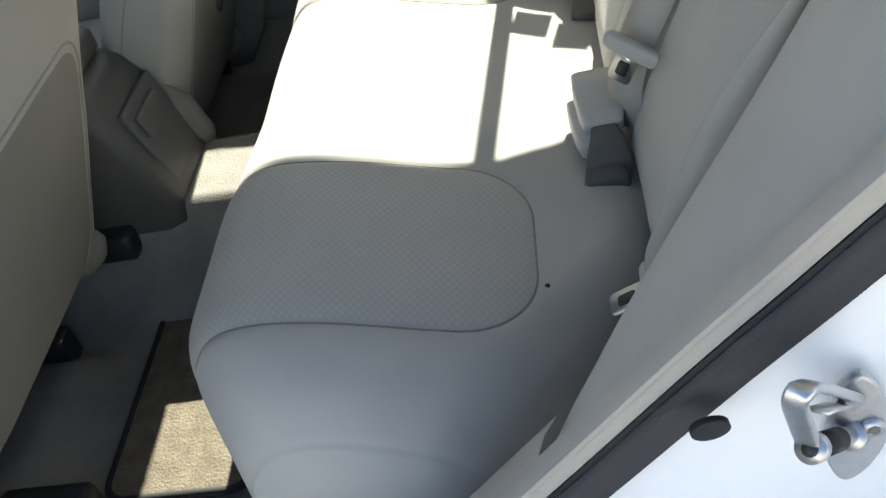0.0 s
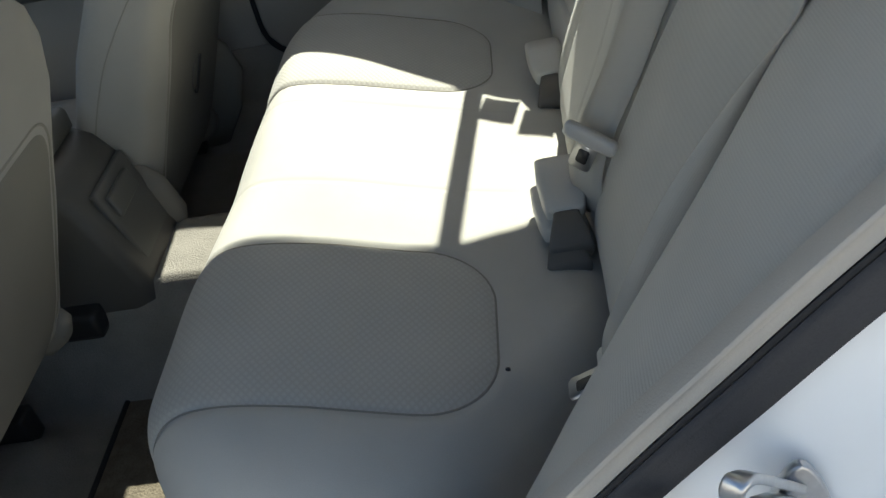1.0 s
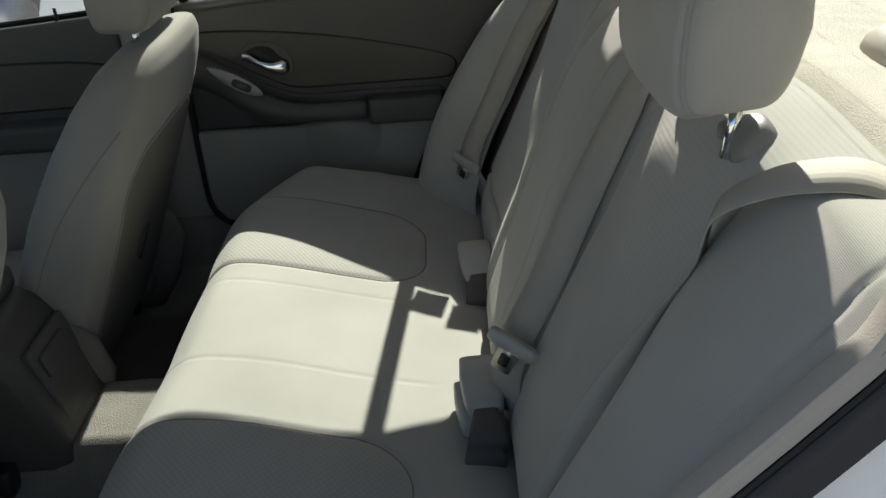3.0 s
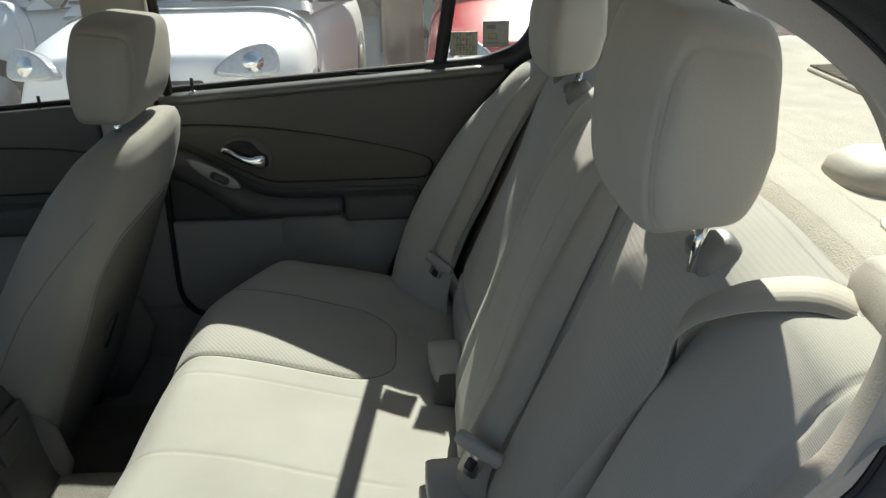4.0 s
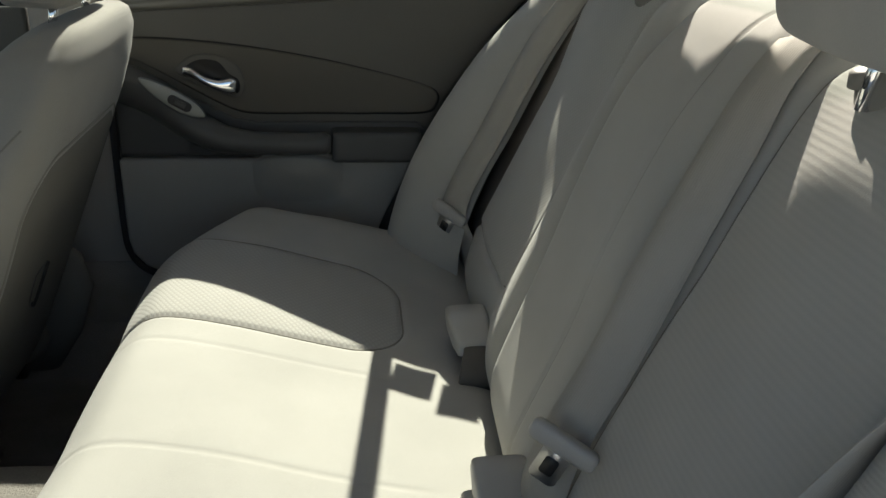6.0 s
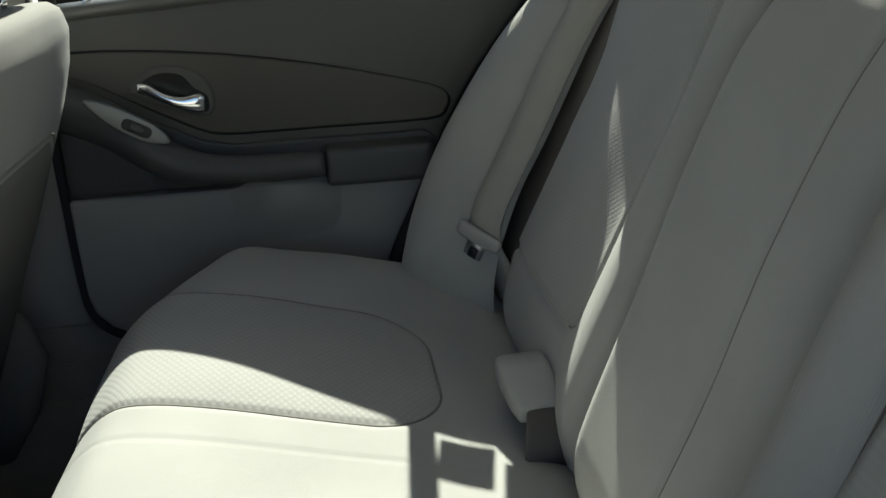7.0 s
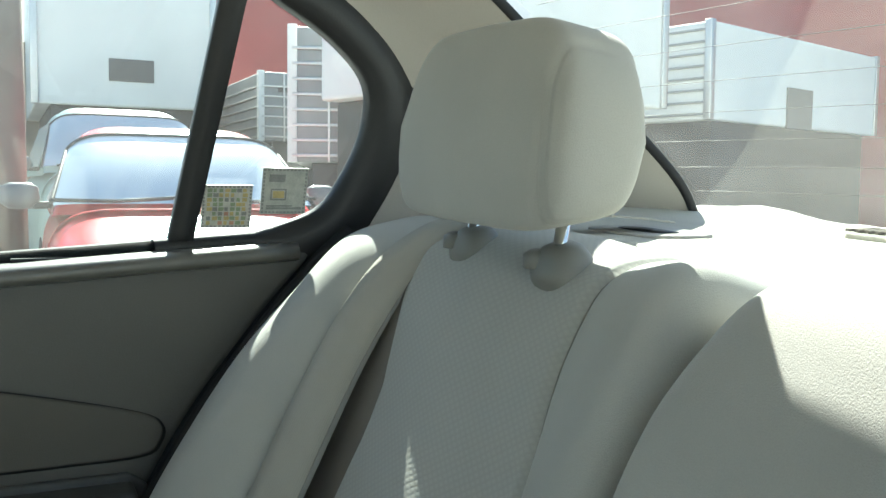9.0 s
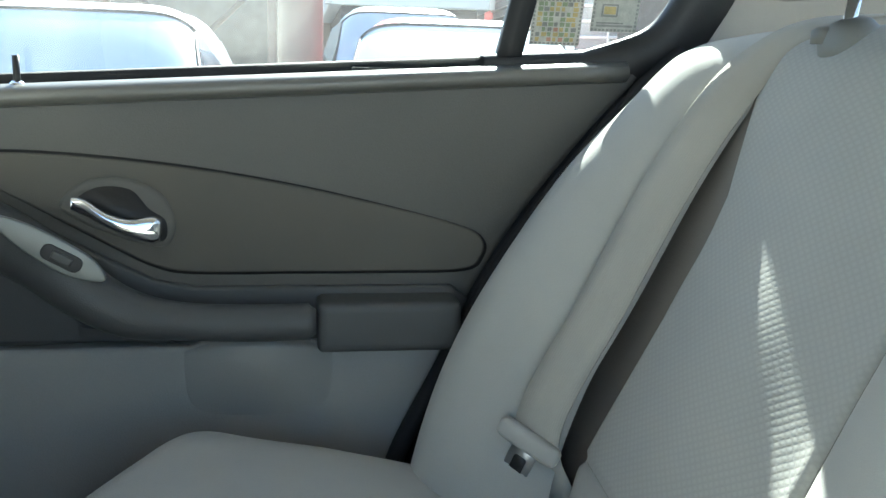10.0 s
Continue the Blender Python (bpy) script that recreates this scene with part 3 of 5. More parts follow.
part("pin_collar", loft([(-0.491, 0.700, 0.966, 0.010, 0.010, 1), (-0.491, 0.700, 0.974, 0.008, 0.008, 1), (-0.491, 0.700, 0.977, 0.005, 0.005, 1)], 14), CHROME, pin)
# sill rubber, glass, frame
part("sill_cap", sweep([(x, 0.702, belt(x) - 0.008) for x in span(-0.556, 0.135, 12)], [(0.024 * math.cos(w), 0.012 * math.copysign(abs(math.sin(w)) ** 0.8, math.sin(w))) for w in span(0, 2 * math.pi - 0.3, 20)]), DOOR_CAP, door)
part("sill_rubber", sweep([(x, 0.732, belt(x) + 0.002) for x in span(-0.56, 0.02, 10)], [(-0.014, -0.006), (0.012, -0.006), (0.012, 0.010), (0.004, 0.012), (-0.014, 0.004)]), RUBBER, door)


def pane(u, v, y=0.0):
    return (u, lean(v) + 0.008 + y, v)


TOP = [(-0.62, 1.358), (-0.3, 1.345), (-0.1, 1.335), (0.045, 1.298), (0.10, 1.27), (0.160, 1.236), (0.203, 1.193), (0.206, 1.14), (0.186, 1.085), (0.16, 1.05), (0.10, 1.027)]


def window_top(x):
    return float(np.interp(x, [p[0] for p in TOP[:7]], [p[1] for p in TOP[:7]])) + 0.01


part("door_glass", sheet(lambda u, v: pane(u, belt(u) - 0.01 + v * (window_top(u) - belt(u) + 0.02)), span(-0.57, 0.03, 12), span(0, 1, 8)), WINDOW, door, "clear door window, wound up")
part("quarter_glass", sheet(lambda u, v: pane(u, belt(u) - 0.01 + v * (window_top(u) - belt(u) + 0.02), 0.003), span(0.03, 0.22, 10), span(0, 1, 8)), WINDOW, door, "fixed quarter window with two stickers")
div = [(0.006 + 0.16 * (z - 1.0), lean(z) + 0.004, z) for z in span(0.99, 1.31, 8)]
part("window_divider", sweep(div, [(-0.013, -0.008), (0.013, -0.008), (0.013, 0.008), (-0.013, 0.008)], up=Vector((0, 1, 0))), BLACK, door, "black upright window divider")
inner = [(x, lean(z) - 0.002, z) for x, z in dense(TOP, 60)] + [(x, lean(1.0), belt(x) + 0.016) for x in span(0.09, -0.02, 8)]
bm = bmesh.new()
rows = []
for i, p in enumerate(inner):
    a, b = Vector(inner[max(i - 1, 0)]), Vector(inner[min(i + 1, len(inner) - 1)])
    d = (b - a).normalized()
    nrm = Vector((d.z, 0, -d.x))
    w = 0.034 * smoothstep(8, 30, i) * (1 - smoothstep(58, 62, i)) + 0.024
    q = Vector(p)
    rows.append([bm.verts.new(v) for v in (q + Vector((0, 0.016, 0)), q + Vector((0, -0.006, 0)), q - nrm * 0.35 * w + Vector((0, -0.014, 0)), q - nrm * w + Vector((0, -0.006, 0)), q - nrm * w + Vector((0, 0.03, 0)))])
for r, q in zip(rows, rows[1:]):
    for j in range(4):
        bm.faces.new((r[j], r[j + 1], q[j + 1], q[j]))
bmesh.ops.recalc_face_normals(bm, faces=bm.faces)
part("window_frame", bm, BLACK, door, "black window frame, wide round the quarter window")
seal = [(x, 0.682 if z < 0.98 else 0.69, z) for x, z in dense([(-0.14, 0.46)] + REAR_EDGE + [(0.19, 1.03)], 50)]
part("door_seal", sweep([(x + 0.008, y - 0.004, z - 0.004) for x, y, z in seal], ring(0.011, 8), up=Vector((0, 1, 0))), RUBBER, shell)
front_edge = [(-0.566, 0.99), (-0.566, 0.8), (-0.566, 0.58), (-0.558, 0.525), (-0.535, 0.497), (-0.50, 0.482), (-0.44, 0.463), (-0.3, 0.462)]
part("door_seal_front", sweep([(x, 0.683, z) for x, z in dense(front_edge, 40)], ring(0.007, 8), up=Vector((0, 1, 0))), RUBBER, shell)

# stickers on the quarter glass
INK = {"pale sticker film": (0.50, 0.49, 0.45), "faded sticker film": (0.42, 0.42, 0.38), "amber print": (0.48, 0.38, 0.17), "green print": (0.26, 0.31, 0.2), "red print": (0.45, 0.24, 0.18), "grey print": (0.24, 0.24, 0.23)}
INK = {k: mat(k, c, 0.5, vary=0.25, scale=90, grain=500, bump=0.0) for k, c in INK.items()}


def sticker(x0, z0, w, h, film, label, prints):
    st = part("sticker", boxed((0, 0, 0), (w, 0.001, h)), INK[film], None, "", False)
    tagged(st, label, "sticker", "stickers on the quarter window")
    st.matrix_world = pose(x0, lean(z0) - 0.002, z0, 15, 0, 0)
    edge = bmesh.new()
    for k in range(12):
        a = (k + 0.2) / 12
        for p, q in (((a * w, 0.001), (a * w + w * 0.05, 0.003)), ((a * w, h - 0.003), (a * w + w * 0.05, h - 0.001)), ((0.001, a * h), (0.003, a * h + h * 0.05)), ((w - 0.003, a * h), (w - 0.001, a * h + h * 0.05))):
            box(edge, (p[0], -0.0006, p[1]), (q[0], 0.0, q[1]))
    part("printed_border", edge, INK["grey print"], st, "", False)
    for ink, bars in prints.items():
        for a, b, c, d in bars:
            part("printed_block", boxed((a * w, -0.0005, b * h), (c * w, 0.0, d * h)), INK[ink], st, "", False)


rows1 = {"amber print": [], "green print": [], "red print": [], "grey print": []}
rng = random.Random(4)
for r in range(8):
    for c in range(7):
        ink = rng.choice(["amber print", "amber print", "green print", "red print" if r < 3 else "green print", "grey print", None])
        if ink:
            rows1[ink].append((0.1 + c * 0.117, 0.08 + r * 0.108, 0.1 + c * 0.117 + rng.uniform(0.06, 0.11), 0.08 + r * 0.108 + 0.085))
sticker(0.029, 1.030, 0.055, 0.050, "pale sticker film", "square printed amber and green sticker on the quarter window", rows1)
rows2 = {"grey print": [(0.12, 0.1, 0.9, 0.14), (0.12, 0.16, 0.7, 0.19), (0.2, 0.3, 0.55, 0.33), (0.2, 0.3, 0.23, 0.55), (0.52, 0.3, 0.55, 0.55), (0.2, 0.52, 0.55, 0.55), (0.15, 0.7, 0.5, 0.86)], "amber print": [(0.25, 0.35, 0.5, 0.5)]}
sticker(0.094, 1.046, 0.052, 0.054, "faded sticker film", "square faded grey sticker on the quarter window", rows2)

# centre pillar and front door
bp = part("centre_pillar", slab([(-0.68, 0.4), (-0.57, 0.4), (-0.565, 0.97), (-0.555, 1.05), (-0.545, 1.32), (-0.665, 1.33), (-0.675, 1.0)], 0.0, 0.06, 1, 0.012), TRIM, shell, "beige centre pillar trim")
bp.matrix_world = Matrix.Translation((0, 0.66, 1.0)) @ Matrix.Rotation(radians(6), 4, "X") @ Matrix.Translation((0, 0, -1.0))
part("pillar_edge", sweep([(-0.541 + 0.03 * (z - 1), lean(z) - 0.015, z) for z in span(0.97, 1.31, 6)], ring(0.010, 8), up=Vector((0, 1, 0))), BLACK, shell)
front = thing("front_door", "closed front door with taupe upper panel and dark armrest", "car door")
part("upper_panel", slab([(-1.6, 0.70), (-1.6, 0.90), (-0.685, belt(-0.685)), (-0.685, 0.70)], 0.69, 0.74, 1, 0.008), DOOR_TOP, front)
part("lower_panel", slab([(-1.6, 0.40), (-1.6, 0.70), (-0.685, 0.70), (-0.685, 0.40)], 0.675, 0.74, 1, 0.006), DOOR_LOW, front)
part("insert_groove", slab(smooth_outline([(-1.2, 0.78), (-1.2, 0.86), (-0.95, 0.875), (-0.72, 0.86), (-0.705, 0.80), (-0.75, 0.775)], 5), 0.687, 0.70, 1), BLACK, front)
part("door_insert", slab([(x * 0.99 - 0.0095, 0.82 + (z - 0.82) * 0.93) for x, z in smooth_outline([(-1.2, 0.78), (-1.2, 0.86), (-0.95, 0.875), (-0.72, 0.86), (-0.705, 0.80), (-0.75, 0.775)], 5)], 0.684, 0.70, 1, 0.003), DOOR_INSERT, front)
part("arm_pad", boxed((-1.2, 0.63, 0.70), (-0.72, 0.70, 0.755), 0.014, 3), ARMREST, front)
part("sill_rubber", sweep([(x, 0.722, belt(x) + 0.004) for x in span(-1.5, -0.69, 6)], [(-0.01, -0.004), (0.012, -0.004), (0.012, 0.006), (-0.01, 0.004)]), RUBBER, front)
part("door_glass", sheet(lambda u, v: pane(u, belt(u) - 0.01 + v * 0.36), span(-1.5, -0.68, 8), span(0, 1, 4)), WINDOW, front)
part("lock_pin", rod(bmesh.new(), (-0.80, 0.700, belt(-0.8) - 0.005), (-0.80, 0.700, belt(-0.8) + 0.025), 0.0035, 10), BLACK, front)
part("window_frame", sweep([(x, lean(1.3) + 0.0, 1.318 - 0.25 * max(0.0, -x - 1.1) ** 1.3) for x in span(-1.6, -0.6, 10)], [(-0.02, -0.02), (0.02, -0.02), (0.02, 0.02), (-0.02, 0.02)]), BLACK, front)

# ---- rear seat ----
seat = thing("rear_seat", "grey-beige cloth rear bench with knitted inserts and split backrest", "car seat")
CUSHION = [(0.06, 0.53), (0.0, 0.568), (-0.09, 0.585), (-0.20, 0.612), (-0.31, 0.642), (-0.39, 0.654), (-0.44, 0.642), (-0.472, 0.60), (-0.478, 0.54), (-0.465, 0.45), (-0.445, 0.37)]
CT = dense(CUSHION, 400)
CS = np.concatenate(([0.0], np.cumsum([math.dist(a, b) for a, b in zip(CT, CT[1:])])))


def at_run(table, runs, s):
    """The point of a profile at the distance s along it."""
    i = min(int(np.searchsorted(runs, s)), len(table) - 1)
    i = max(i, 1)
    f = min(max((s - runs[i - 1]) / (runs[i] - runs[i - 1]), 0.0), 1.0)
    a, b = table[i - 1], table[i]
    return (a[0] + (b[0] - a[0]) * f, a[1] + (b[1] - a[1]) * f)


def cushion_sdf(s, y):
    """Distance to the seam round the knitted inserts, negative inside."""
    near = sdf_round(s, y, 0.180, -0.49, 1.2, -0.232, 0.085)
    far = sdf_round(s, y, 0.165, 0.172, 1.2, 0.434, 0.085)
    return min(near, far)


HALF = 0.662


def cushion(s, v):
    x, z = at_run(CT, CS, s)
    x2, z2 = at_run(CT, CS, s + 0.01)
    nx, nz = -(z2 - z), (x2 - x)
    k = math.hypot(nx, nz) or 1
    nx, nz = -nx / k, -nz / k
    half, r = (HALF, 0.115) if v > 0 else (0.615, 0.125)
    flat = half - r
    a = max(abs(v) - flat, 0.0)
    if a < r * math.pi / 2:
        y, drop = min(abs(v), flat) + r * math.sin(a / r), r * (1 - math.cos(a / r))
    else:
        a -= r * math.pi / 2
        y, drop = (half, r + a) if v > 0 else (half - 0.75 * a, r + 0.66 * a)
    y = math.copysign(y, v)
    d = cushion_sdf(s, v)
    off = -dent(d, 0.005, 0.003)
    if d < 0:
        off += 0.004 * (1 - math.exp(d / 0.03))
    mid = abs(v + 0.015)
    off += 0.004 * math.cos(min(mid / 0.2, 1) * math.pi / 2)
    for seam in (0.110, -0.103):
        off -= dent(v - seam, 0.0025, 0.0014) * smoothstep(0.12, 0.2, s)
    off -= dent(abs(v) - 0.615, 0.003, 0.002)
    off += 0.0025 * noise.noise((s * 7, v * 7, 1.0))
    d = (x + 0.155) * 0.776 - (y + 0.57) * 0.63
    if y < 0 and d > -0.05:
        drop += 0.035 * ((d + 0.05) / 0.05) ** 2 + 1.2 * max(d, 0.0)
    cut = 0.016 * smoothstep(-0.30, -0.05, y) * smoothstep(-0.38, -0.45, x) + (smoothstep(0.36, 0.68, y) * 0.11 if y > 0 else smoothstep(0.44, 0.66, -y) * 0.09) * smoothstep(-0.15, -0.46, x)
    rear = 0.022 * smoothstep(0.40, 0.54, y) * smoothstep(-0.36, -0.18, x)
    return (x + nx * off + cut, y, max(rear + z + nz * off - drop * (1.0 if z > 0.5 else smoothstep(0.36, 0.5, z)), 0.30))


ss = span(0, float(CS[-1]), 190)
vv = span(-0.86, 0.86, 430)
part("cushion", sheet(cushion, ss, vv, keep=lambda s, v: cushion_sdf(s, v) >= 0, flip=True), CLOTH, seat, "plain cloth cushion with sewn seams")
part("cushion_insert", sheet(cushion, ss, vv, keep=lambda s, v: cushion_sdf(s, v) < 0 and v < 0, flip=True), KNIT, seat, "knitted cloth insert")
part("cushion_insert", sheet(cushion, ss, vv, keep=lambda s, v: cushion_sdf(s, v) < 0 and v > 0, flip=True), KNIT, seat, "knitted cloth insert")

for lo, hi, s0 in ((-0.49, -0.232, 0.180), (0.172, 0.434, 0.165)):
    turn = [(s0 + 0.085 - 0.085 * math.sin(a), lo + 0.085 - 0.085 * math.cos(a)) for a in span(0, math.pi / 2, 16)]
    turn += [(s0 + 0.085 - 0.085 * math.cos(a), hi - 0.085 + 0.085 * math.sin(a)) for a in span(0, math.pi / 2, 16)]
    seam = [(s, lo) for s in span(0.78, 0.28, 50)] + turn + [(s, hi) for s in span(0.28, 0.78, 50)]
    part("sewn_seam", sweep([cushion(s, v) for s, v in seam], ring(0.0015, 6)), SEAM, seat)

BACK = [(0.040, 0.50), (0.022, 0.56), (0.022, 0.61), (0.050, 0.69), (0.084, 0.77), (0.117, 0.85), (0.155, 0.94), (0.189, 1.01), (0.215, 1.040), (0.255, 1.050), (0.295, 1.043), (0.31, 0.99)]
BT = dense(BACK, 400)
BS = np.concatenate(([0.0], np.cumsum([math.dist(a, b) for a, b in zip(BT, BT[1:])])))


def back_seams(s, y):
    """Distance to the seam round the textured inserts of the backrest, negative inside."""
    if y > 0:
        return sdf_round(s, y - 0.024 * smoothstep(0.40, 0.52, s), 0.170, 0.186, 2.0, 0.6, 0.045)
    return sdf_round(s, y, -1.0, -0.8, 2.0, -0.205, 0.05)


def backrest(s, y, lo, hi):
    x, z = at_run(BT, BS, s)
    wide = y
    if y > 0.3:
        edge = float(np.interp(z if s < 0.60 else 1.04, [0.5, 0.62, 0.66, 0.74, 0.80, 0.86, 0.91, 0.95, 0.99, 1.03], [0.452, 0.458, 0.470, 0.458, 0.450, 0.448, 0.453, 0.474, 0.494, 0.497]))
        wide = 0.3 + (y - 0.3) * (edge - 0.3) / 0.145
    x2, z2 = at_run(BT, BS, s + 0.01)
    nx, nz = -(z2 - z), (x2 - x)
    k = math.hypot(nx, nz) or 1
    nx, nz = nx / k, nz / k
    if y < -0.3:
        edge = float(np.interp(z if s < 0.60 else 1.05, [0.90, 0.97, 1.01, 1.035, 1.05], [0.466, 0.472, 0.488, 0.508, 0.528]))
        wide = -0.3 + (y + 0.3) * (edge - 0.3) / 0.166
    off = 0.0
    for edge, r in ((lo, 0.026 + 0.030 * smoothstep(0.50, 0.62, s) if lo > 0 else 0.016), (hi, 0.014 if lo > 0 else 0.040 + 0.030 * smoothstep(0.50, 0.62, s))):
        d = abs(y - edge)
        if d < r:
            off -= r - math.sqrt(max(r * r - (r - d) ** 2, 0))
    d = back_seams(s, y)
    off -= dent(d, 0.005, 0.006)
    for seam in (-0.088,):
        off -= dent(y - seam, 0.0028, 0.003) * smoothstep(0.06, 0.12, s)
    # rolls on both sides of the armrest section, proud of the inserts
    off += (0.024 if lo > 0 else 0.034) * (1 - smoothstep(0.125, 0.212, abs(y))) * smoothstep(0.02, 0.14, s) * (0.55 + 0.45 * smoothstep(0.2, 0.42, s)) * (1 - 0.3 * smoothstep(0.47, 0.58, s)) * (1 - smoothstep(0.59, 0.66, s))
    off += 0.006 * math.cos(min(abs(abs(y) - 0.34) / 0.12, 1) * math.pi / 2) ** 2 * smoothstep(0.05, 0.2, s)
    off += 0.006 * math.cos(min(abs(s - 0.20) / 0.2, 1) * math.pi / 2)
    off += 0.0025 * noise.noise((s * 7, y * 7, 5.0))
    return (x + nx * off, wide, z + nz * off)


bs = span(0, float(BS[-1]), 130)
for lo, hi in ((-0.466, 0.093), (0.098, 0.445)):
    ys = span(lo, hi, int((hi - lo) / 0.0042))
    part("backrest", sheet(lambda s, y: backrest(s, y, lo, hi), bs, ys, keep=lambda s, y: back_seams(s, y) >= 0), CLOTH, seat, "plain cloth backrest section")
    part("backrest_insert", sheet(lambda s, y: backrest(s, y, lo, hi), bs, ys, keep=lambda s, y: back_seams(s, y) < 0, uv=lambda s, y: (s, y)), FINE_KNIT if lo > 0 else RIBBED, seat, "textured cloth insert")
bottom = [(0.170, y) for y in span(0.44, 0.231, 24)]
corner = [(0.170 + 0.045 * (1 - math.cos(a)), 0.231 - 0.045 * math.sin(a)) for a in span(0.1, math.pi / 2, 10)]
rise = [(s, 0.186 + 0.024 * smoothstep(0.40, 0.52, s)) for s in span(0.222, 0.585, 50)]
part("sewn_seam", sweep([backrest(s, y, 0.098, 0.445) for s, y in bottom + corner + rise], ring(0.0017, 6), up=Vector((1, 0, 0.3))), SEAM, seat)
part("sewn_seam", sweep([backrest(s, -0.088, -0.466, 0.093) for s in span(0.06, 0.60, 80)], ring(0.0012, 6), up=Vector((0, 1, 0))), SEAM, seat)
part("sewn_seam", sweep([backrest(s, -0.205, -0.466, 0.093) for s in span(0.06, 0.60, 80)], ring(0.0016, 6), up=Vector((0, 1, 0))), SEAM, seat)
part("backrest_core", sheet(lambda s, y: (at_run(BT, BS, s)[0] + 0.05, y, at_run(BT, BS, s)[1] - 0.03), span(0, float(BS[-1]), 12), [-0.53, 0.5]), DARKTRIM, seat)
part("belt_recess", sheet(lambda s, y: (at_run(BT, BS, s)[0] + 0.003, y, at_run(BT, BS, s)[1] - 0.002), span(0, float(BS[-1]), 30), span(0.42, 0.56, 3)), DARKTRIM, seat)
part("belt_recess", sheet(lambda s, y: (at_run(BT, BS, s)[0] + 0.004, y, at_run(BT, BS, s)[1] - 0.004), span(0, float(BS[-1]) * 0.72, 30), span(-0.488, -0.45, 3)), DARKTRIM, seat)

# side bolsters
CREST = [(-0.095, 0.50), (-0.112, 0.56), (-0.100, 0.63), (-0.070, 0.715), (-0.028, 0.80), (0.040, 0.905), (0.105, 0.975), (0.160, 1.026), (0.22, 1.045), (0.28, 1.048), (0.31, 1.0)]
BASE = [(0.03, 0.50), (0.004, 0.56), (0.01, 0.63), (0.042, 0.715), (0.085, 0.80), (0.135, 0.905), (0.175, 0.975), (0.205, 1.015), (0.235, 1.032), (0.28, 1.036), (0.31, 0.99)]


def bolster(u, v, side):
    cx, cz = spline(CREST, u)
    bx, bz = spline(BASE, u)
    inner = 0.488 - 0.030 * (1 - smoothstep(0.12, 0.34, u))
    a = math.pi * v
    y = inner + (0.672 - inner) * (0.5 - 0.5 * math.cos(a))
    k = math.sin(a) ** 1.9
    if v > 0.5:
        k = max(math.sin(a) ** 1.26, 0.12)
    n = 0.003 * noise.noise((u * 5, v * 4, side * 3.0))
    return (bx + (cx - bx) * k + n, side * y, bz + (cz - bz) * k)


part("side_bolster", sheet(lambda u, v: bolster(u, v, 1), span(0, 1, 90), span(0, 1, 40), uv=lambda u, v: (u * 0.7, v * 0.2)), CLOTH, seat, "cloth side bolster beside the backrest")
GAP = [(-0.03, 0.52), (-0.008, 0.60), (0.03, 0.69), (0.066, 0.77), (0.106, 0.85), (0.15, 0.94), (0.188, 1.0), (0.225, 1.035), (0.275, 1.042)]
LIP = [(-0.128, 0.664), (-0.090, 0.712), (-0.034, 0.776), (0.038, 0.853), (0.086, 0.905), (0.134, 0.956), (0.180, 1.008), (0.212, 1.043), (0.262, 1.066)]


def near_bolster(u, v):
    a, b = spline(GAP, u), spline(LIP, u)
    x, z = a[0] + (b[0] - a[0]) * v, a[1] + (b[1] - a[1]) * v
    y = -0.476 - 0.240 * v
    swell = (0.018 - 0.014 * smoothstep(0.86, 1.0, u)) * math.sin(math.pi * v ** 0.62) - 0.010 * math.exp(-v / 0.03)
    if u < 0.07:
        r = 0.03 * (1 - math.sqrt(1 - (1 - u / 0.07) ** 2))
        x, z = x + r * 1.4, z + r * 0.2
    seam = dent(v - 0.80 + 0.9 * (u - 0.72) ** 2, 0.012, 0.003) * smoothstep(0.55, 0.65, u)
    k = swell - seam + 0.002 * noise.noise((u * 6, v * 3, 9.0))
    up = smoothstep(0.5, 0.72, u)
    return (x - (0.75 - 0.35 * up) * k, y - (0.25 - 0.15 * up) * k, z + (0.55 + 0.35 * up) * k)


part("side_bolster", sheet(near_bolster, span(0, 1, 110), span(0, 1, 60), flip=True, uv=lambda u, v: (u * 0.62, v * 0.25)), BOLSTER, seat, "finely ribbed cloth side bolster beside the open door")
part("arch_trim", sheet(lambda u, v: opening_row(int(u), *((-0.034, -0.002), (-0.039, -0.010), (-0.040, -0.026), (-0.034, -0.045), (-0.020, -0.07))[int(v)]), range(8, 27), range(5)), TRIM, shell, "moulded trim under the side bolster")
part("soil_spot", loft([(-0.098, -0.424, 0.5855, 0.0030, 0.002, 1), (-0.098, -0.424, 0.5895, 0.0024, 0.0016, 1)], 10), BLACK, seat, "small dark crumb on the cushion")


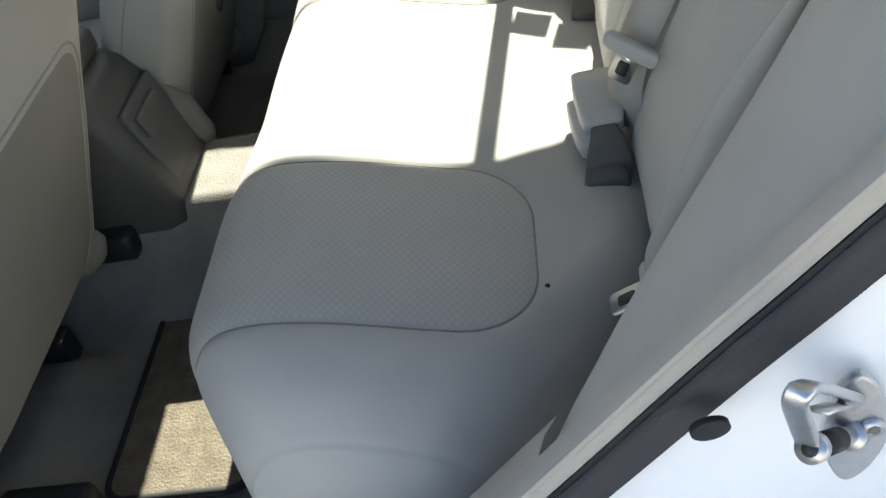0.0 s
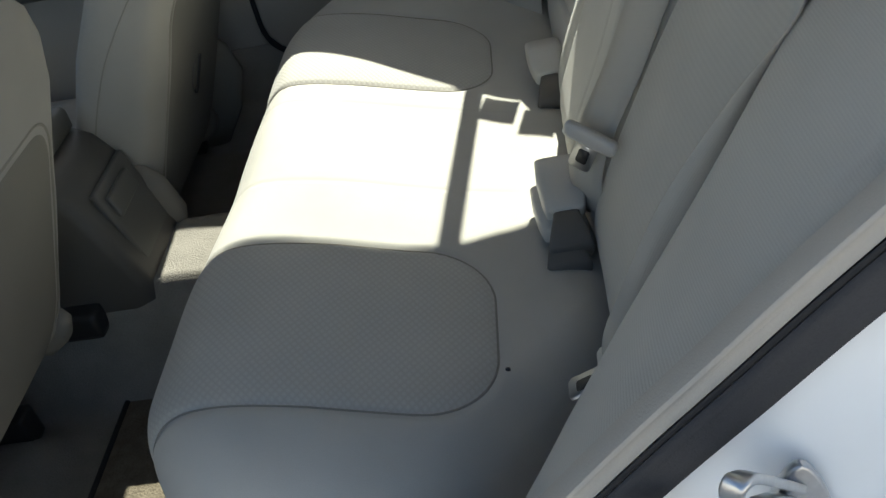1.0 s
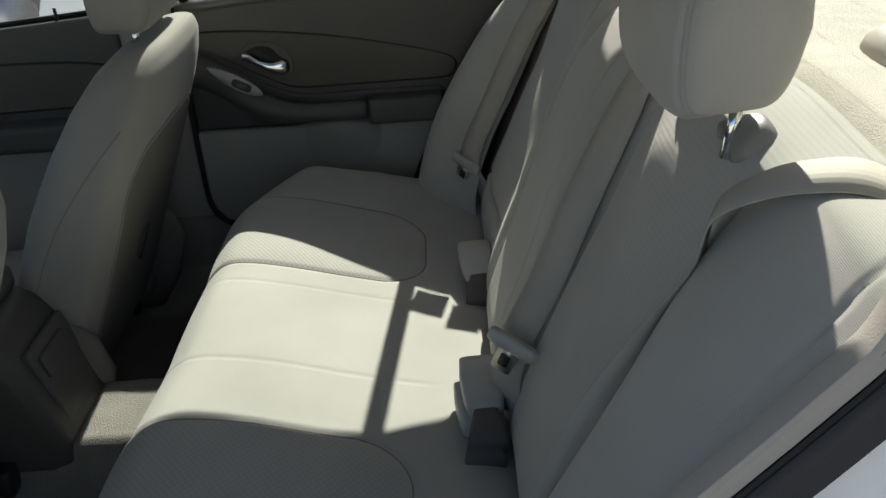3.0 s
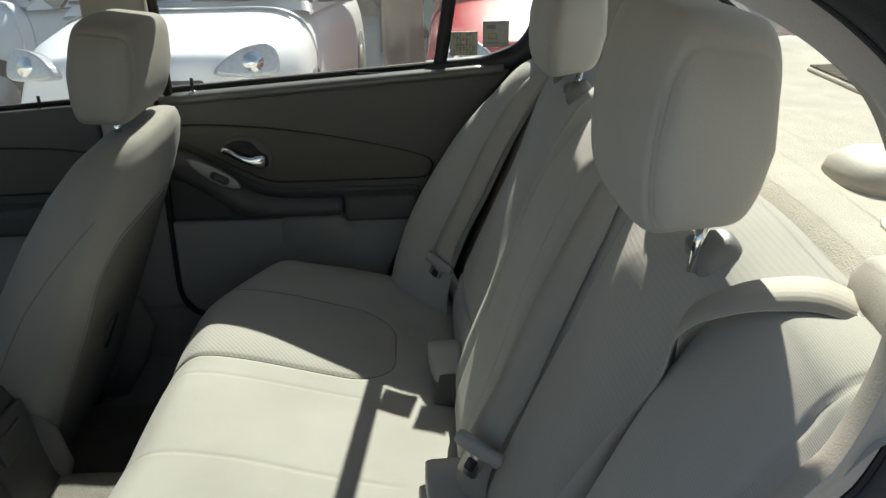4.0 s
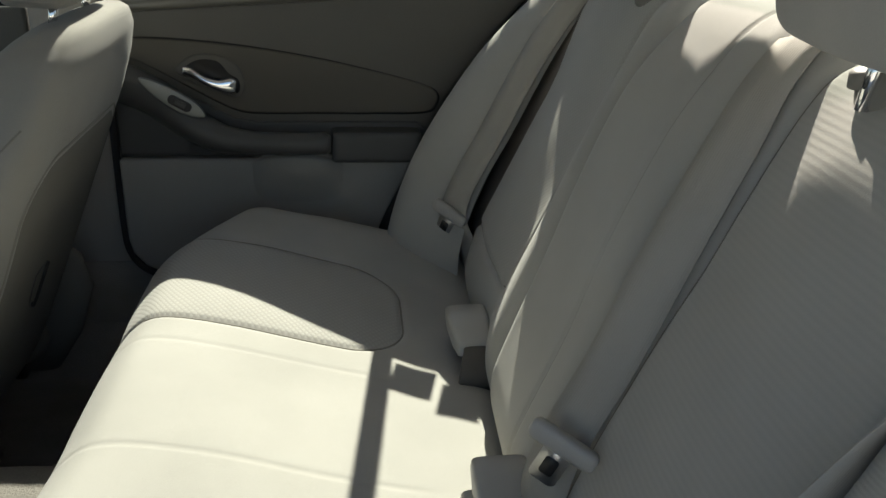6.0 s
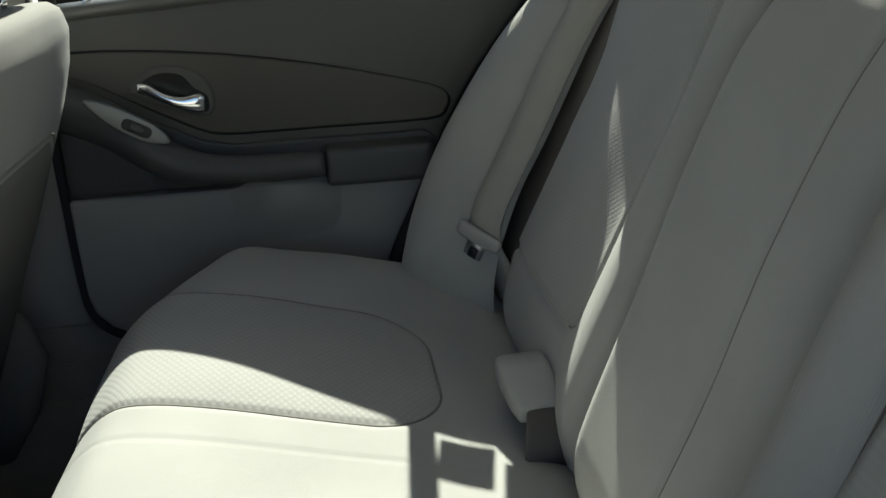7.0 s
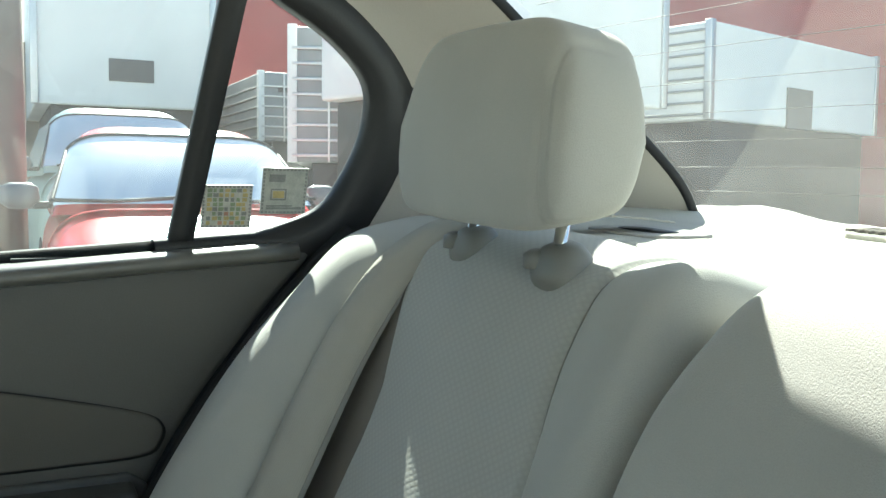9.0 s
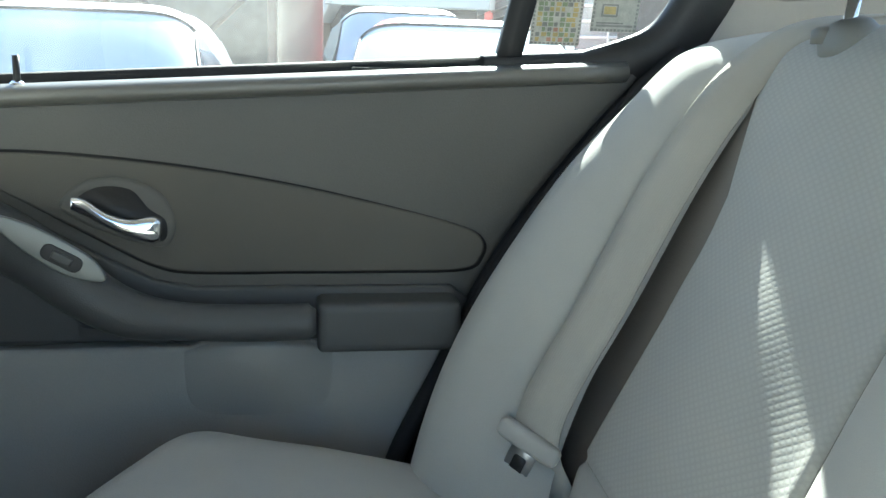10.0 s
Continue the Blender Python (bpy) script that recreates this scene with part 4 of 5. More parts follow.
# head restraints
def head_restraint(cx, cy, z0, z1, w, d, parent, cloth, tilt, post=0.012, undercut=1.0, top=0.11):
    def skin(u, v):
        ph, th = math.pi * (u - 0.5), 2 * math.pi * v
        c1, s1 = math.copysign(abs(math.cos(ph)) ** 0.26, math.cos(ph)), math.copysign(abs(math.sin(ph)) ** 0.36, math.sin(ph))
        c2, s2 = math.copysign(abs(math.cos(th)) ** 0.32, math.cos(th)), math.copysign(abs(math.sin(th)) ** 0.30, math.sin(th))
        zz = s1
        y = w / 2 * c1 * s2 * (1.0 - 0.04 * zz * zz - top * max(zz, 0) ** 1.3)
        x = d / 2 * c1 * c2 * (1.0 - (top + 0.01) * max(zz, 0) - 0.28 * max(-zz, 0) ** 1.5)
        x += (0.010 * (1 - (2 * y / w) ** 2)) * (-1 if x < 0 else 0.3)
        seam = dent(abs(y) - w * 0.415, 0.003, 0.003) + dent(abs(y) - w * 0.44, 0.0025, 0.002)
        k = 1 - seam / (d / 2)
        slope = 0.028 * max(-zz, 0.0) ** 2 * (x / d + 0.5) * undercut
        return (x * k, y, slope + (z1 - z0) / 2 * zz * (1 - seam / 0.09) + 0.001 * noise.noise((y * 20, zz * 2, cx)))
    pad = part("head_restraint", sheet(skin, span(0.0, 1.0, 60), span(0, 1, 150), flip=False), cloth, parent, "cloth head restraint on chrome posts")
    pad.matrix_world = pose(cx, cy, (z0 + z1) / 2, 0, tilt, 0)
    for side in (1, -1):
        part("post", rod(bmesh.new(), (post, side * 0.070, -(z1 - z0) / 2 - 0.032), (post, side * 0.070, -(z1 - z0) / 2 + 0.02), 0.0055, 12), CHROME, pad)
    return pad


def post_guide(x, y, z, parent):
    bm = loft([(-0.001, 0, -0.014, 0.022, 0.028, 0.8), (0.0, 0, 0.0, 0.021, 0.028, 0.75), (0.001, 0, 0.009, 0.017, 0.024, 0.8), (0.002, 0, 0.015, 0.013, 0.018, 0.9), (0.003, 0, 0.0175, 0.008, 0.010, 1)], 28)
    g = part("post_guide", bm, GUIDE, parent, "grey plastic post guide")
    part("release_button", loft([(-0.012, 0.016, 0.002, 0.011, 0.012, 0.9), (-0.012, 0.016, 0.012, 0.009, 0.010, 0.9), (-0.012, 0.016, 0.014, 0.005, 0.006, 1)], 18), GUIDE, g)
    g.matrix_world = pose(x, y, z - 0.004, 0, -14, 0)
    return g


for y in (-0.35, 0.35):
    if y < 0:
        head_restraint(0.188, y - 0.003, 1.060, 1.244, 0.272, 0.098, seat, CLOTH, 9, 0.024, top=0.17)
    else:
        head_restraint(0.203, y - 0.010, 1.058, 1.220, 0.280, 0.086, seat, CLOTH, 8, 0.021, top=0.19)
    for side in (1, -1):
        post_guide(0.214, y + side * 0.070 - (0.012 if y > 0 else 0), 1.044, seat)

# ---- belts ----
def tongue(parent, m):
    t = part("tongue", loft([(0, 0, -0.009, 0.0045, 0.029, 0.4), (0, 0, -0.005, 0.006, 0.032, 0.4), (0, 0, 0.005, 0.006, 0.032, 0.4), (0, 0, 0.009, 0.0045, 0.029, 0.4)], 20), BUCKLE, parent, "light grey belt tongue")
    t.matrix_world = m
    ringo = slab(rounded(-0.013, -0.045, 0.013, -0.004, 0.006), -0.0014, 0.0014, 0)
    part("tongue_plate", ringo, STEEL, t)
    part("tongue_hole", slab(rounded(-0.0065, -0.036, 0.0065, -0.017, 0.003), -0.0018, 0.0018, 0), BLACK, t)
    return t


belts = [
    ("beige shoulder belt hanging beside the backrest and bolster", [((0.035, 0.475, 0.57), (-0.6, 0.8, 0.1)), ((0.015, 0.478, 0.63), (-0.7, 0.7, 0.1)), ((0.0, 0.484, 0.69), (-0.7, 0.7, 0.1)), ((0.051, 0.484, 0.80), (-0.7, 0.7, 0.1)), ((0.104, 0.490, 0.905), (-0.7, 0.7, 0.1)),
      ((0.148, 0.496, 0.975), (-0.7, 0.7, 0.1)), ((0.184, 0.495, 1.02), (-0.6, 0.8, 0.1)), ((0.225, 0.475, 1.054), (-0.4, 1, 0.05)), ((0.28, 0.455, 1.064), (-0.2, 1, 0)), ((0.36, 0.430, 1.066), (0, 1, 0)), ((0.43, 0.42, 1.06), (0, 1, 0))], pose(-0.009, 0.480, 0.674, 22, 0, 52)),
    ("beige centre belt lying over the backrest", [((0.022, -0.200, 0.60), (-0.6, 0.75, 0)), ((0.012, -0.205, 0.66), (-0.7, 0.7, 0)), ((0.028, -0.207, 0.72), (-0.75, 0.65, 0)), ((0.064, -0.200, 0.79), (-0.75, 0.65, 0)), ((0.102, -0.195, 0.88), (-0.75, 0.65, 0)), ((0.148, -0.185, 0.975), (-0.6, 0.8, 0)),
      ((0.178, -0.172, 1.026), (-0.4, 1, 0)), ((0.212, -0.160, 1.058), (-0.25, 1, 0)), ((0.255, -0.150, 1.066), (-0.1, 1, 0)), ((0.30, -0.14, 1.062), (0, 1, 0)), ((0.36, -0.12, 1.052), (0, 1, 0))], pose(0.020, -0.232, 0.728, 24, 0, 62)),
    ("beige shoulder belt between backrest and bolster by the open door", [((0.03, -0.472, 0.57), (-0.8, 0.1, 0.2)), ((0.018, -0.474, 0.64), (-0.85, 0.1, 0.25)), ((0.036, -0.474, 0.70), (-0.85, 0.1, 0.35)), ((0.074, -0.474, 0.79), (-0.85, 0.1, 0.4)), ((0.126, -0.477, 0.89), (-0.75, -0.4, 0.4)), ((0.156, -0.485, 0.958), (-0.5, -0.9, 0.3)),
      ((0.162, -0.504, 1.016), (-0.4, -1, 0.1)), ((0.188, -0.530, 1.047), (-0.38, -1, -0.05)), ((0.218, -0.549, 1.060), (-0.36, -1, -0.12)), ((0.246, -0.562, 1.062), (-0.35, -1, -0.15)), ((0.275, -0.576, 1.05), (-0.35, -1, -0.1))], pose(0.0, -0.482, 0.625, 10, 60, 6)),
]
for label, path, m in belts:
    b = thing("seat_belt", label, "seat belt", "rear seat belts")
    fine = [(Vector(spline([tuple(p) for p, _ in path], i / 60)), Vector(spline([tuple(s) for _, s in path], i / 60))) for i in range(61)]
    part("webbing", ribbon(fine, 0.047), WEBBING, b)
    tongue(b, m)
guide = part("belt_guide", loft([(0, 0, -0.02, 0.024, 0.088, 0.5), (0, 0, 0.0, 0.022, 0.086, 0.5), (0.004, 0, 0.014, 0.019, 0.08, 0.55), (0.009, 0, 0.021, 0.012, 0.07, 0.6), (0.011, 0, 0.023, 0.005, 0.06, 0.7)], 40), TRIM, shell, "beige belt guide cover")
guide.matrix_world = pose(0.282, -0.605, 1.062, 0, 0, -9)
part("belt_slot", boxed((-0.027, -0.02, -0.012), (-0.02, 0.055, -0.006), 0.001), BLACK, guide)


def buckle(x, y, z, pitch, turn, label):
    """A buckle lying with its belt slot away from its boot."""
    k = thing("belt_buckle", label, "belt buckle", "belt buckles on the rear seat", at=(x, y, z))
    def shell_of(rows, sharp):
        """Rounded sections along the buckle: place along it, half width, lowest and highest height."""
        bm = loft([(0, (lo + hi) / 2, -y0, hw, (hi - lo) / 2, sharp) for y0, hw, lo, hi in rows], 28)
        bmesh.ops.transform(bm, matrix=Matrix.Rotation(radians(-90), 4, "X"), verts=bm.verts)
        bmesh.ops.transform(bm, matrix=Matrix.Diagonal((1, -1, -1, 1)), verts=bm.verts)
        bmesh.ops.recalc_face_normals(bm, faces=bm.faces)
        return bm
    body = part("buckle_body", shell_of([(0.048, 0.022, -0.008, 0.009), (0.046, 0.027, -0.012, 0.013), (0.02, 0.0285, -0.014, 0.016), (-0.015, 0.0265, -0.014, 0.015), (-0.034, 0.023, -0.012, 0.012), (-0.037, 0.019, -0.009, 0.009)], 0.42), BUCKLE, k)
    body.matrix_basis = pose(0, 0, 0, pitch, 0, turn)
    part("boot", shell_of([(-0.030, 0.015, -0.008, 0.007), (-0.040, 0.016, -0.010, 0.007), (-0.058, 0.022, -0.020, 0.002), (-0.074, 0.027, -0.032, -0.008), (-0.078, 0.024, -0.034, -0.012)], 0.5), BOOT, body)
    part("release_button", boxed((-0.018, 0.0465, -0.005), (0.018, 0.0495, 0.006), 0.002), BLACK, body)
    return k


buckle(-0.016, -0.178, 0.628, 14, 2, "light grey seat belt buckle standing by the backrest")
buckle(-0.024, -0.186, 0.600, 6, 4, "grey seat belt buckle half hidden under another")
buckle(-0.006, 0.196, 0.610, 10, 4, "light grey seat belt buckle leaning out of the seat gap")

# ---- front seats ----
SEAT_BACK = [(0.40, -0.715, 0.045, 0.20, 0.5), (0.43, -0.700, 0.062, 0.222, 0.45), (0.52, -0.662, 0.075, 0.24, 0.42), (0.64, -0.612, 0.080, 0.25, 0.40), (0.76, -0.562, 0.078, 0.25, 0.40), (0.86, -0.520, 0.070, 0.245, 0.42),
             (0.92, -0.497, 0.062, 0.225, 0.45), (0.96, -0.484, 0.052, 0.195, 0.5), (0.985, -0.482, 0.038, 0.16, 0.55), (0.995, -0.488, 0.02, 0.12, 0.6)]


def front_seat(cx, cy, label, foot, rails, shift=0.0, slot=True):
    """A front seat at cx, cy whose backrest begins at the height foot."""
    f = thing("front_seat", label, "car seat", "front seats", at=(cx, cy, 0))
    table = np.array([(z, rear - hx, hx, hy, p) for z, rear, hx, hy, p in SEAT_BACK])

    def row(z):
        mid, hx, hy, p = (float(np.interp(z, table[:, 0], table[:, k])) for k in range(1, 5))
        tuck = 0.5 * (1 - smoothstep(foot - 0.01, foot + 0.03, z))
        return mid, hx * (1 - tuck), hy * (1 - 0.12 * tuck), p

    def rear_at(y, z):
        mid, hx, hy, p = row(z)
        return mid + hx * max(1 - min(abs(y) / hy, 1.0) ** (2 / p), 0.0) ** (p / 2)

    zs = span(foot - 0.01, 0.995, 70)
    bm = loft([(row(z)[0], 0, z, *row(z)[1:]) for z in zs], 80)
    for v in bm.verts:
        v.co.x += 0.0016 * noise.noise((v.co.x * 9, v.co.y * 9, v.co.z * 9 + cy))
    part("backrest", bm, FRONT_SHADED_CLOTH, f, "grey-beige cloth backrest")
    # moulded cover on the rear face, with its edge standing off the cloth
    low, high, half = foot + 0.015, 0.845, 0.196

    def cover_at(u, v):
        z = low + (high - low) * v
        y = u * half
        d = sdf_round(y, z, -half, low, half, high + 0.0, 0.07)
        return (rear_at(y, z) + 0.006 * smoothstep(0.0, -0.02, d) - 0.003, y, z)
    part("back_cover", sheet(cover_at, span(-1, 1, 40), span(0, 1, 50), keep=lambda u, v: sdf_round(u * half, low + (high - low) * v, -half, low, half, high, 0.07) < 0, flip=True), VINYL, f, "beige grey moulded rear cover")
    ends = [(y, z) for y, z in rounded(-half, low, half, high, 0.07, 12)]
    ends = [(a[0] + (b[0] - a[0]) * k / 4, a[1] + (b[1] - a[1]) * k / 4) for a, b in zip(ends, ends[1:] + ends[:1]) for k in range(4)]
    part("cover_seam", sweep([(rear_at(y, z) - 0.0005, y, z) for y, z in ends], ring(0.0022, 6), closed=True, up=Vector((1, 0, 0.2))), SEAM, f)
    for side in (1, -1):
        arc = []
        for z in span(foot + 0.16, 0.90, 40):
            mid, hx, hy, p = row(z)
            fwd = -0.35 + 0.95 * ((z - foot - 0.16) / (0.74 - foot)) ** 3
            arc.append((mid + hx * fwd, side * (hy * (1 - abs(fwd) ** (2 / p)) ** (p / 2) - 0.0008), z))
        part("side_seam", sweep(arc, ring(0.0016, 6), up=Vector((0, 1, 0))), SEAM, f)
    part("seat_cushion", loft([(-1.02, 0, 0.36, 0.18, 0.23, 0.4), (-1.01, 0, 0.41, 0.21, 0.25, 0.35), (-1.01, 0, 0.47, 0.21, 0.25, 0.35), (-1.02, 0, 0.51, 0.18, 0.22, 0.45), (-1.02, 0, 0.52, 0.12, 0.17, 0.5)], 40), FRONT_SHADED_CLOTH, f)
    for side in (1, -1):
        part("seat_rail", boxed((-1.22, side * 0.19 - 0.02, floor_z(-0.95, cy + side * 0.19) - 0.002), (-0.86 + shift, side * 0.19 + 0.02, 0.37), 0.006), BLACK, f)
    for side in (1, -1):
        dz = foot - 0.42
        cov = loft([(-0.74, side * 0.222, 0.36, 0.05, 0.022, 0.7), (-0.73, side * 0.236, 0.42, 0.08, 0.028, 0.7), (-0.71, side * 0.245, 0.50, 0.085, 0.026, 0.7), (-0.70, side * 0.245, 0.56, 0.06, 0.022, 0.8), (-0.69, side * 0.244, 0.59, 0.02, 0.012, 0.9)], 28)
        if slot:
            part("recliner_cover", cov, VINYL, f)
        else:
            cov.free()
        hinge = loft([(-0.735 + 0.42 * dz, side * 0.20, 0.395 + dz, 0.014, 0.018, 0.8), (-0.724 + 0.42 * dz, side * 0.20, 0.41 + dz, 0.024, 0.024, 0.75), (-0.716 + 0.42 * dz, side * 0.20, 0.435 + dz, 0.026, 0.023, 0.75), (-0.710 + 0.42 * dz, side * 0.20, 0.455 + dz, 0.015, 0.015, 0.9)], 24)
        part("hinge_cap", hinge, VINYL, f)
        part("cap_slit", sweep([(-0.698 + 0.42 * dz - 8 * k * k, side * 0.20 + k, 0.422 + dz + 6 * k * k) for k in span(-0.016, 0.016, 8)], ring(0.002, 6)), CONSOLE, f)
    for ry, rz in rails:
        part("rail_end", boxed((-0.86 + shift, ry - 0.022, rz), (-0.735 + shift, ry + 0.022, rz + 0.045), 0.010), BLACK, f, "black seat rail end cap")
    if slot:
        hook = [(rear_at(y, z) + 0.004, y, z) for y, z in ((-0.012, 0.655), (-0.012, 0.628), (-0.014, 0.60), (-0.022, 0.592), (-0.032, 0.60))]
        part("pull_slot", sweep(hook, ring(0.0035, 6), up=Vector((0, 1, 0))), BLACK, f)
        flap = [(rear_at(y, z) + 0.003, y, z) for y, z in ((-0.012, 0.655), (-0.036, 0.656), (-0.058, 0.654), (-0.056, 0.635), (-0.048, 0.612), (-0.034, 0.597))]
        part("flap_edge", sweep(flap, ring(0.0018, 6), up=Vector((0, 1, 0))), CONSOLE, f)
    pad = head_restraint(-0.535, 0, 1.005, 1.165, 0.265, 0.105, f, FRONT_SHADED_CLOTH, 8, undercut=0.4)
    pad.matrix_basis = pose(-0.530, 0, 1.085, 0, 8, 0)
    return f


front_seat(0.016, 0.36, "grey-beige front passenger seat with head restraint", 0.41, ((0.2, 0.355), (-0.2, 0.355)))
front_seat(-0.046, -0.365, "grey-beige driver's seat seen from behind", 0.505, ((0.29, 0.425), (-0.09, 0.31)), 0.07, False)

# ---- console ----
con = thing("centre_console", "dark grey console between the front seats", "console")
shape = [(-0.72, 0.40), (-0.672, 0.46), (-0.672, 0.49), (-0.72, 0.62), (-0.745, 0.66), (-0.80, 0.675), (-1.3, 0.67), (-1.5, 0.60), (-1.5, 0.36)]
part("console_body", slab(shape, -0.065, 0.125, 1, 0.018), CONSOLE, con)
pan = part("rear_panel", boxed((-0.006, -0.055, -0.075), (0.006, 0.075, 0.095), 0.005, 3), PANEL_GREY, con, "lighter rear console panel")
pan.matrix_world = pose(-0.692, 0.03, 0.535, 0, -15, 0)
lid = part("ashtray_flap", boxed((0.0, -0.04, -0.018), (0.010, 0.045, 0.018), 0.005, 3), PANEL_GREY, pan)
lid.location = (0.003, 0, 0.06)
part("armrest_lid", boxed((-1.2, -0.08, 0.668), (-0.77, 0.12, 0.71), 0.018, 3), PANEL_GREY, con)

con.location = (0.046, 0.0, 0.0)

# ---- floor mat ----
fm = thing("floor_mat", "dark carpet floor mat with a bound edge", "floor mat", at=(0, 0, 0))
mo = rounded(-0.724, -0.43, -0.520, -0.055, 0.030)
part("mat_top", slab(mo, 0.29, 0.301, 2, 0.003), MAT, fm)
part("bound_edge", sweep([(x, y, 0.298) for x, y in mo], ring(0.006, 8), closed=True), RUBBER, fm)

# ---- outside ----
SLOPE = Matrix.Rotation(-0.048, 4, "X")
CONCRETE = mat("pale dusty concrete", (0.46, 0.44, 0.395), 0.9, vary=0.15, scale=0.5, grain=8, bump=0.2)
RED = mat("red car paint", (0.55, 0.035, 0.04), 0.25, vary=0.03, scale=3, grain=60, bump=0)
SILVER = mat("silver white car paint", (0.84, 0.85, 0.87), 0.3, 0.0, vary=0.03, scale=3, grain=60, bump=0)
TEAL = mat("grey green truck paint", (0.28, 0.38, 0.36), 0.35, vary=0.05, scale=3, grain=60, bump=0)
TYRE = mat("tyre rubber", (0.03, 0.03, 0.03), 0.85, vary=0.1, scale=9, grain=90, bump=0.2)
CARGLASS = mat("dusty car glass", (0.68, 0.73, 0.74), 0.24, 0.6, vary=0.06, scale=2, grain=40, bump=0, spec=0.9)
LAMP = mat("headlamp lens", (0.5, 0.52, 0.54), 0.06, 0.3, vary=0.2, scale=40, grain=120, bump=0.1, spec=0.9)
BOXWHITE = mat("white box body paint", (0.72, 0.73, 0.72), 0.5, vary=0.08, scale=1.5, grain=20, bump=0.03)
GREYMETAL = mat("grey slatted metal", (0.25, 0.26, 0.27), 0.5, 0.3, vary=0.15, scale=3, grain=30, bump=0.05)
MIRRORGREY = mat("grey mirror plastic", (0.16, 0.165, 0.17), 0.4, vary=0.06, scale=9, grain=90, bump=0.05)
# The post's shade is put into this dark brown; the timber frame shares it.
TRUNK = mat("shaded post and brown timber", (0.17, 0.15, 0.125), 0.9, vary=0.25, scale=3, grain=50, bump=0.3)
PLASTER = mat("beige rendered post", (0.42, 0.36, 0.28), 0.9, vary=0.15, scale=4, grain=60, bump=0.3)
REDWALL = mat("red painted wall", (0.42, 0.10, 0.09), 0.85, vary=0.12, scale=1.2, grain=30, bump=0.2)
DARKBOX = mat("dark grille mesh", (0.10, 0.10, 0.10), 0.7, vary=0.3, scale=30, grain=90, bump=0.2)

g = part("ground", sheet(lambda u, v: (u, v, 0.02 * noise.noise((u * 0.3, v * 0.3, 0))), [-400, -100, -40] + span(-20, 20, 20) + [40, 100, 400], [-400, -100, -40, -20, -10, -5, -2, 0, 2, 4] + span(5, 20, 15) + [40, 100, 400], flip=True), CONCRETE, None)
tagged(g, "pale dusty concrete yard", "ground", kind="structure")
g.matrix_world = SLOPE @ Matrix.Translation((0, 0, -0.03))


def place(ob, x, y, turn=0.0, z=0.0):
    ob.matrix_world = SLOPE @ pose(x, y, z, 0, 0, turn)
    return ob


def wheel(parent, x, y, r=0.30):
    w = part("wheel", rod(bmesh.new(), (x - 0.09, y, r), (x + 0.09, y, r), r, 28), TYRE, parent)
    part("rim", rod(bmesh.new(), (x - 0.095, y, r), (x + 0.095, y, r), r * 0.62, 20), STEEL, w)
    return w


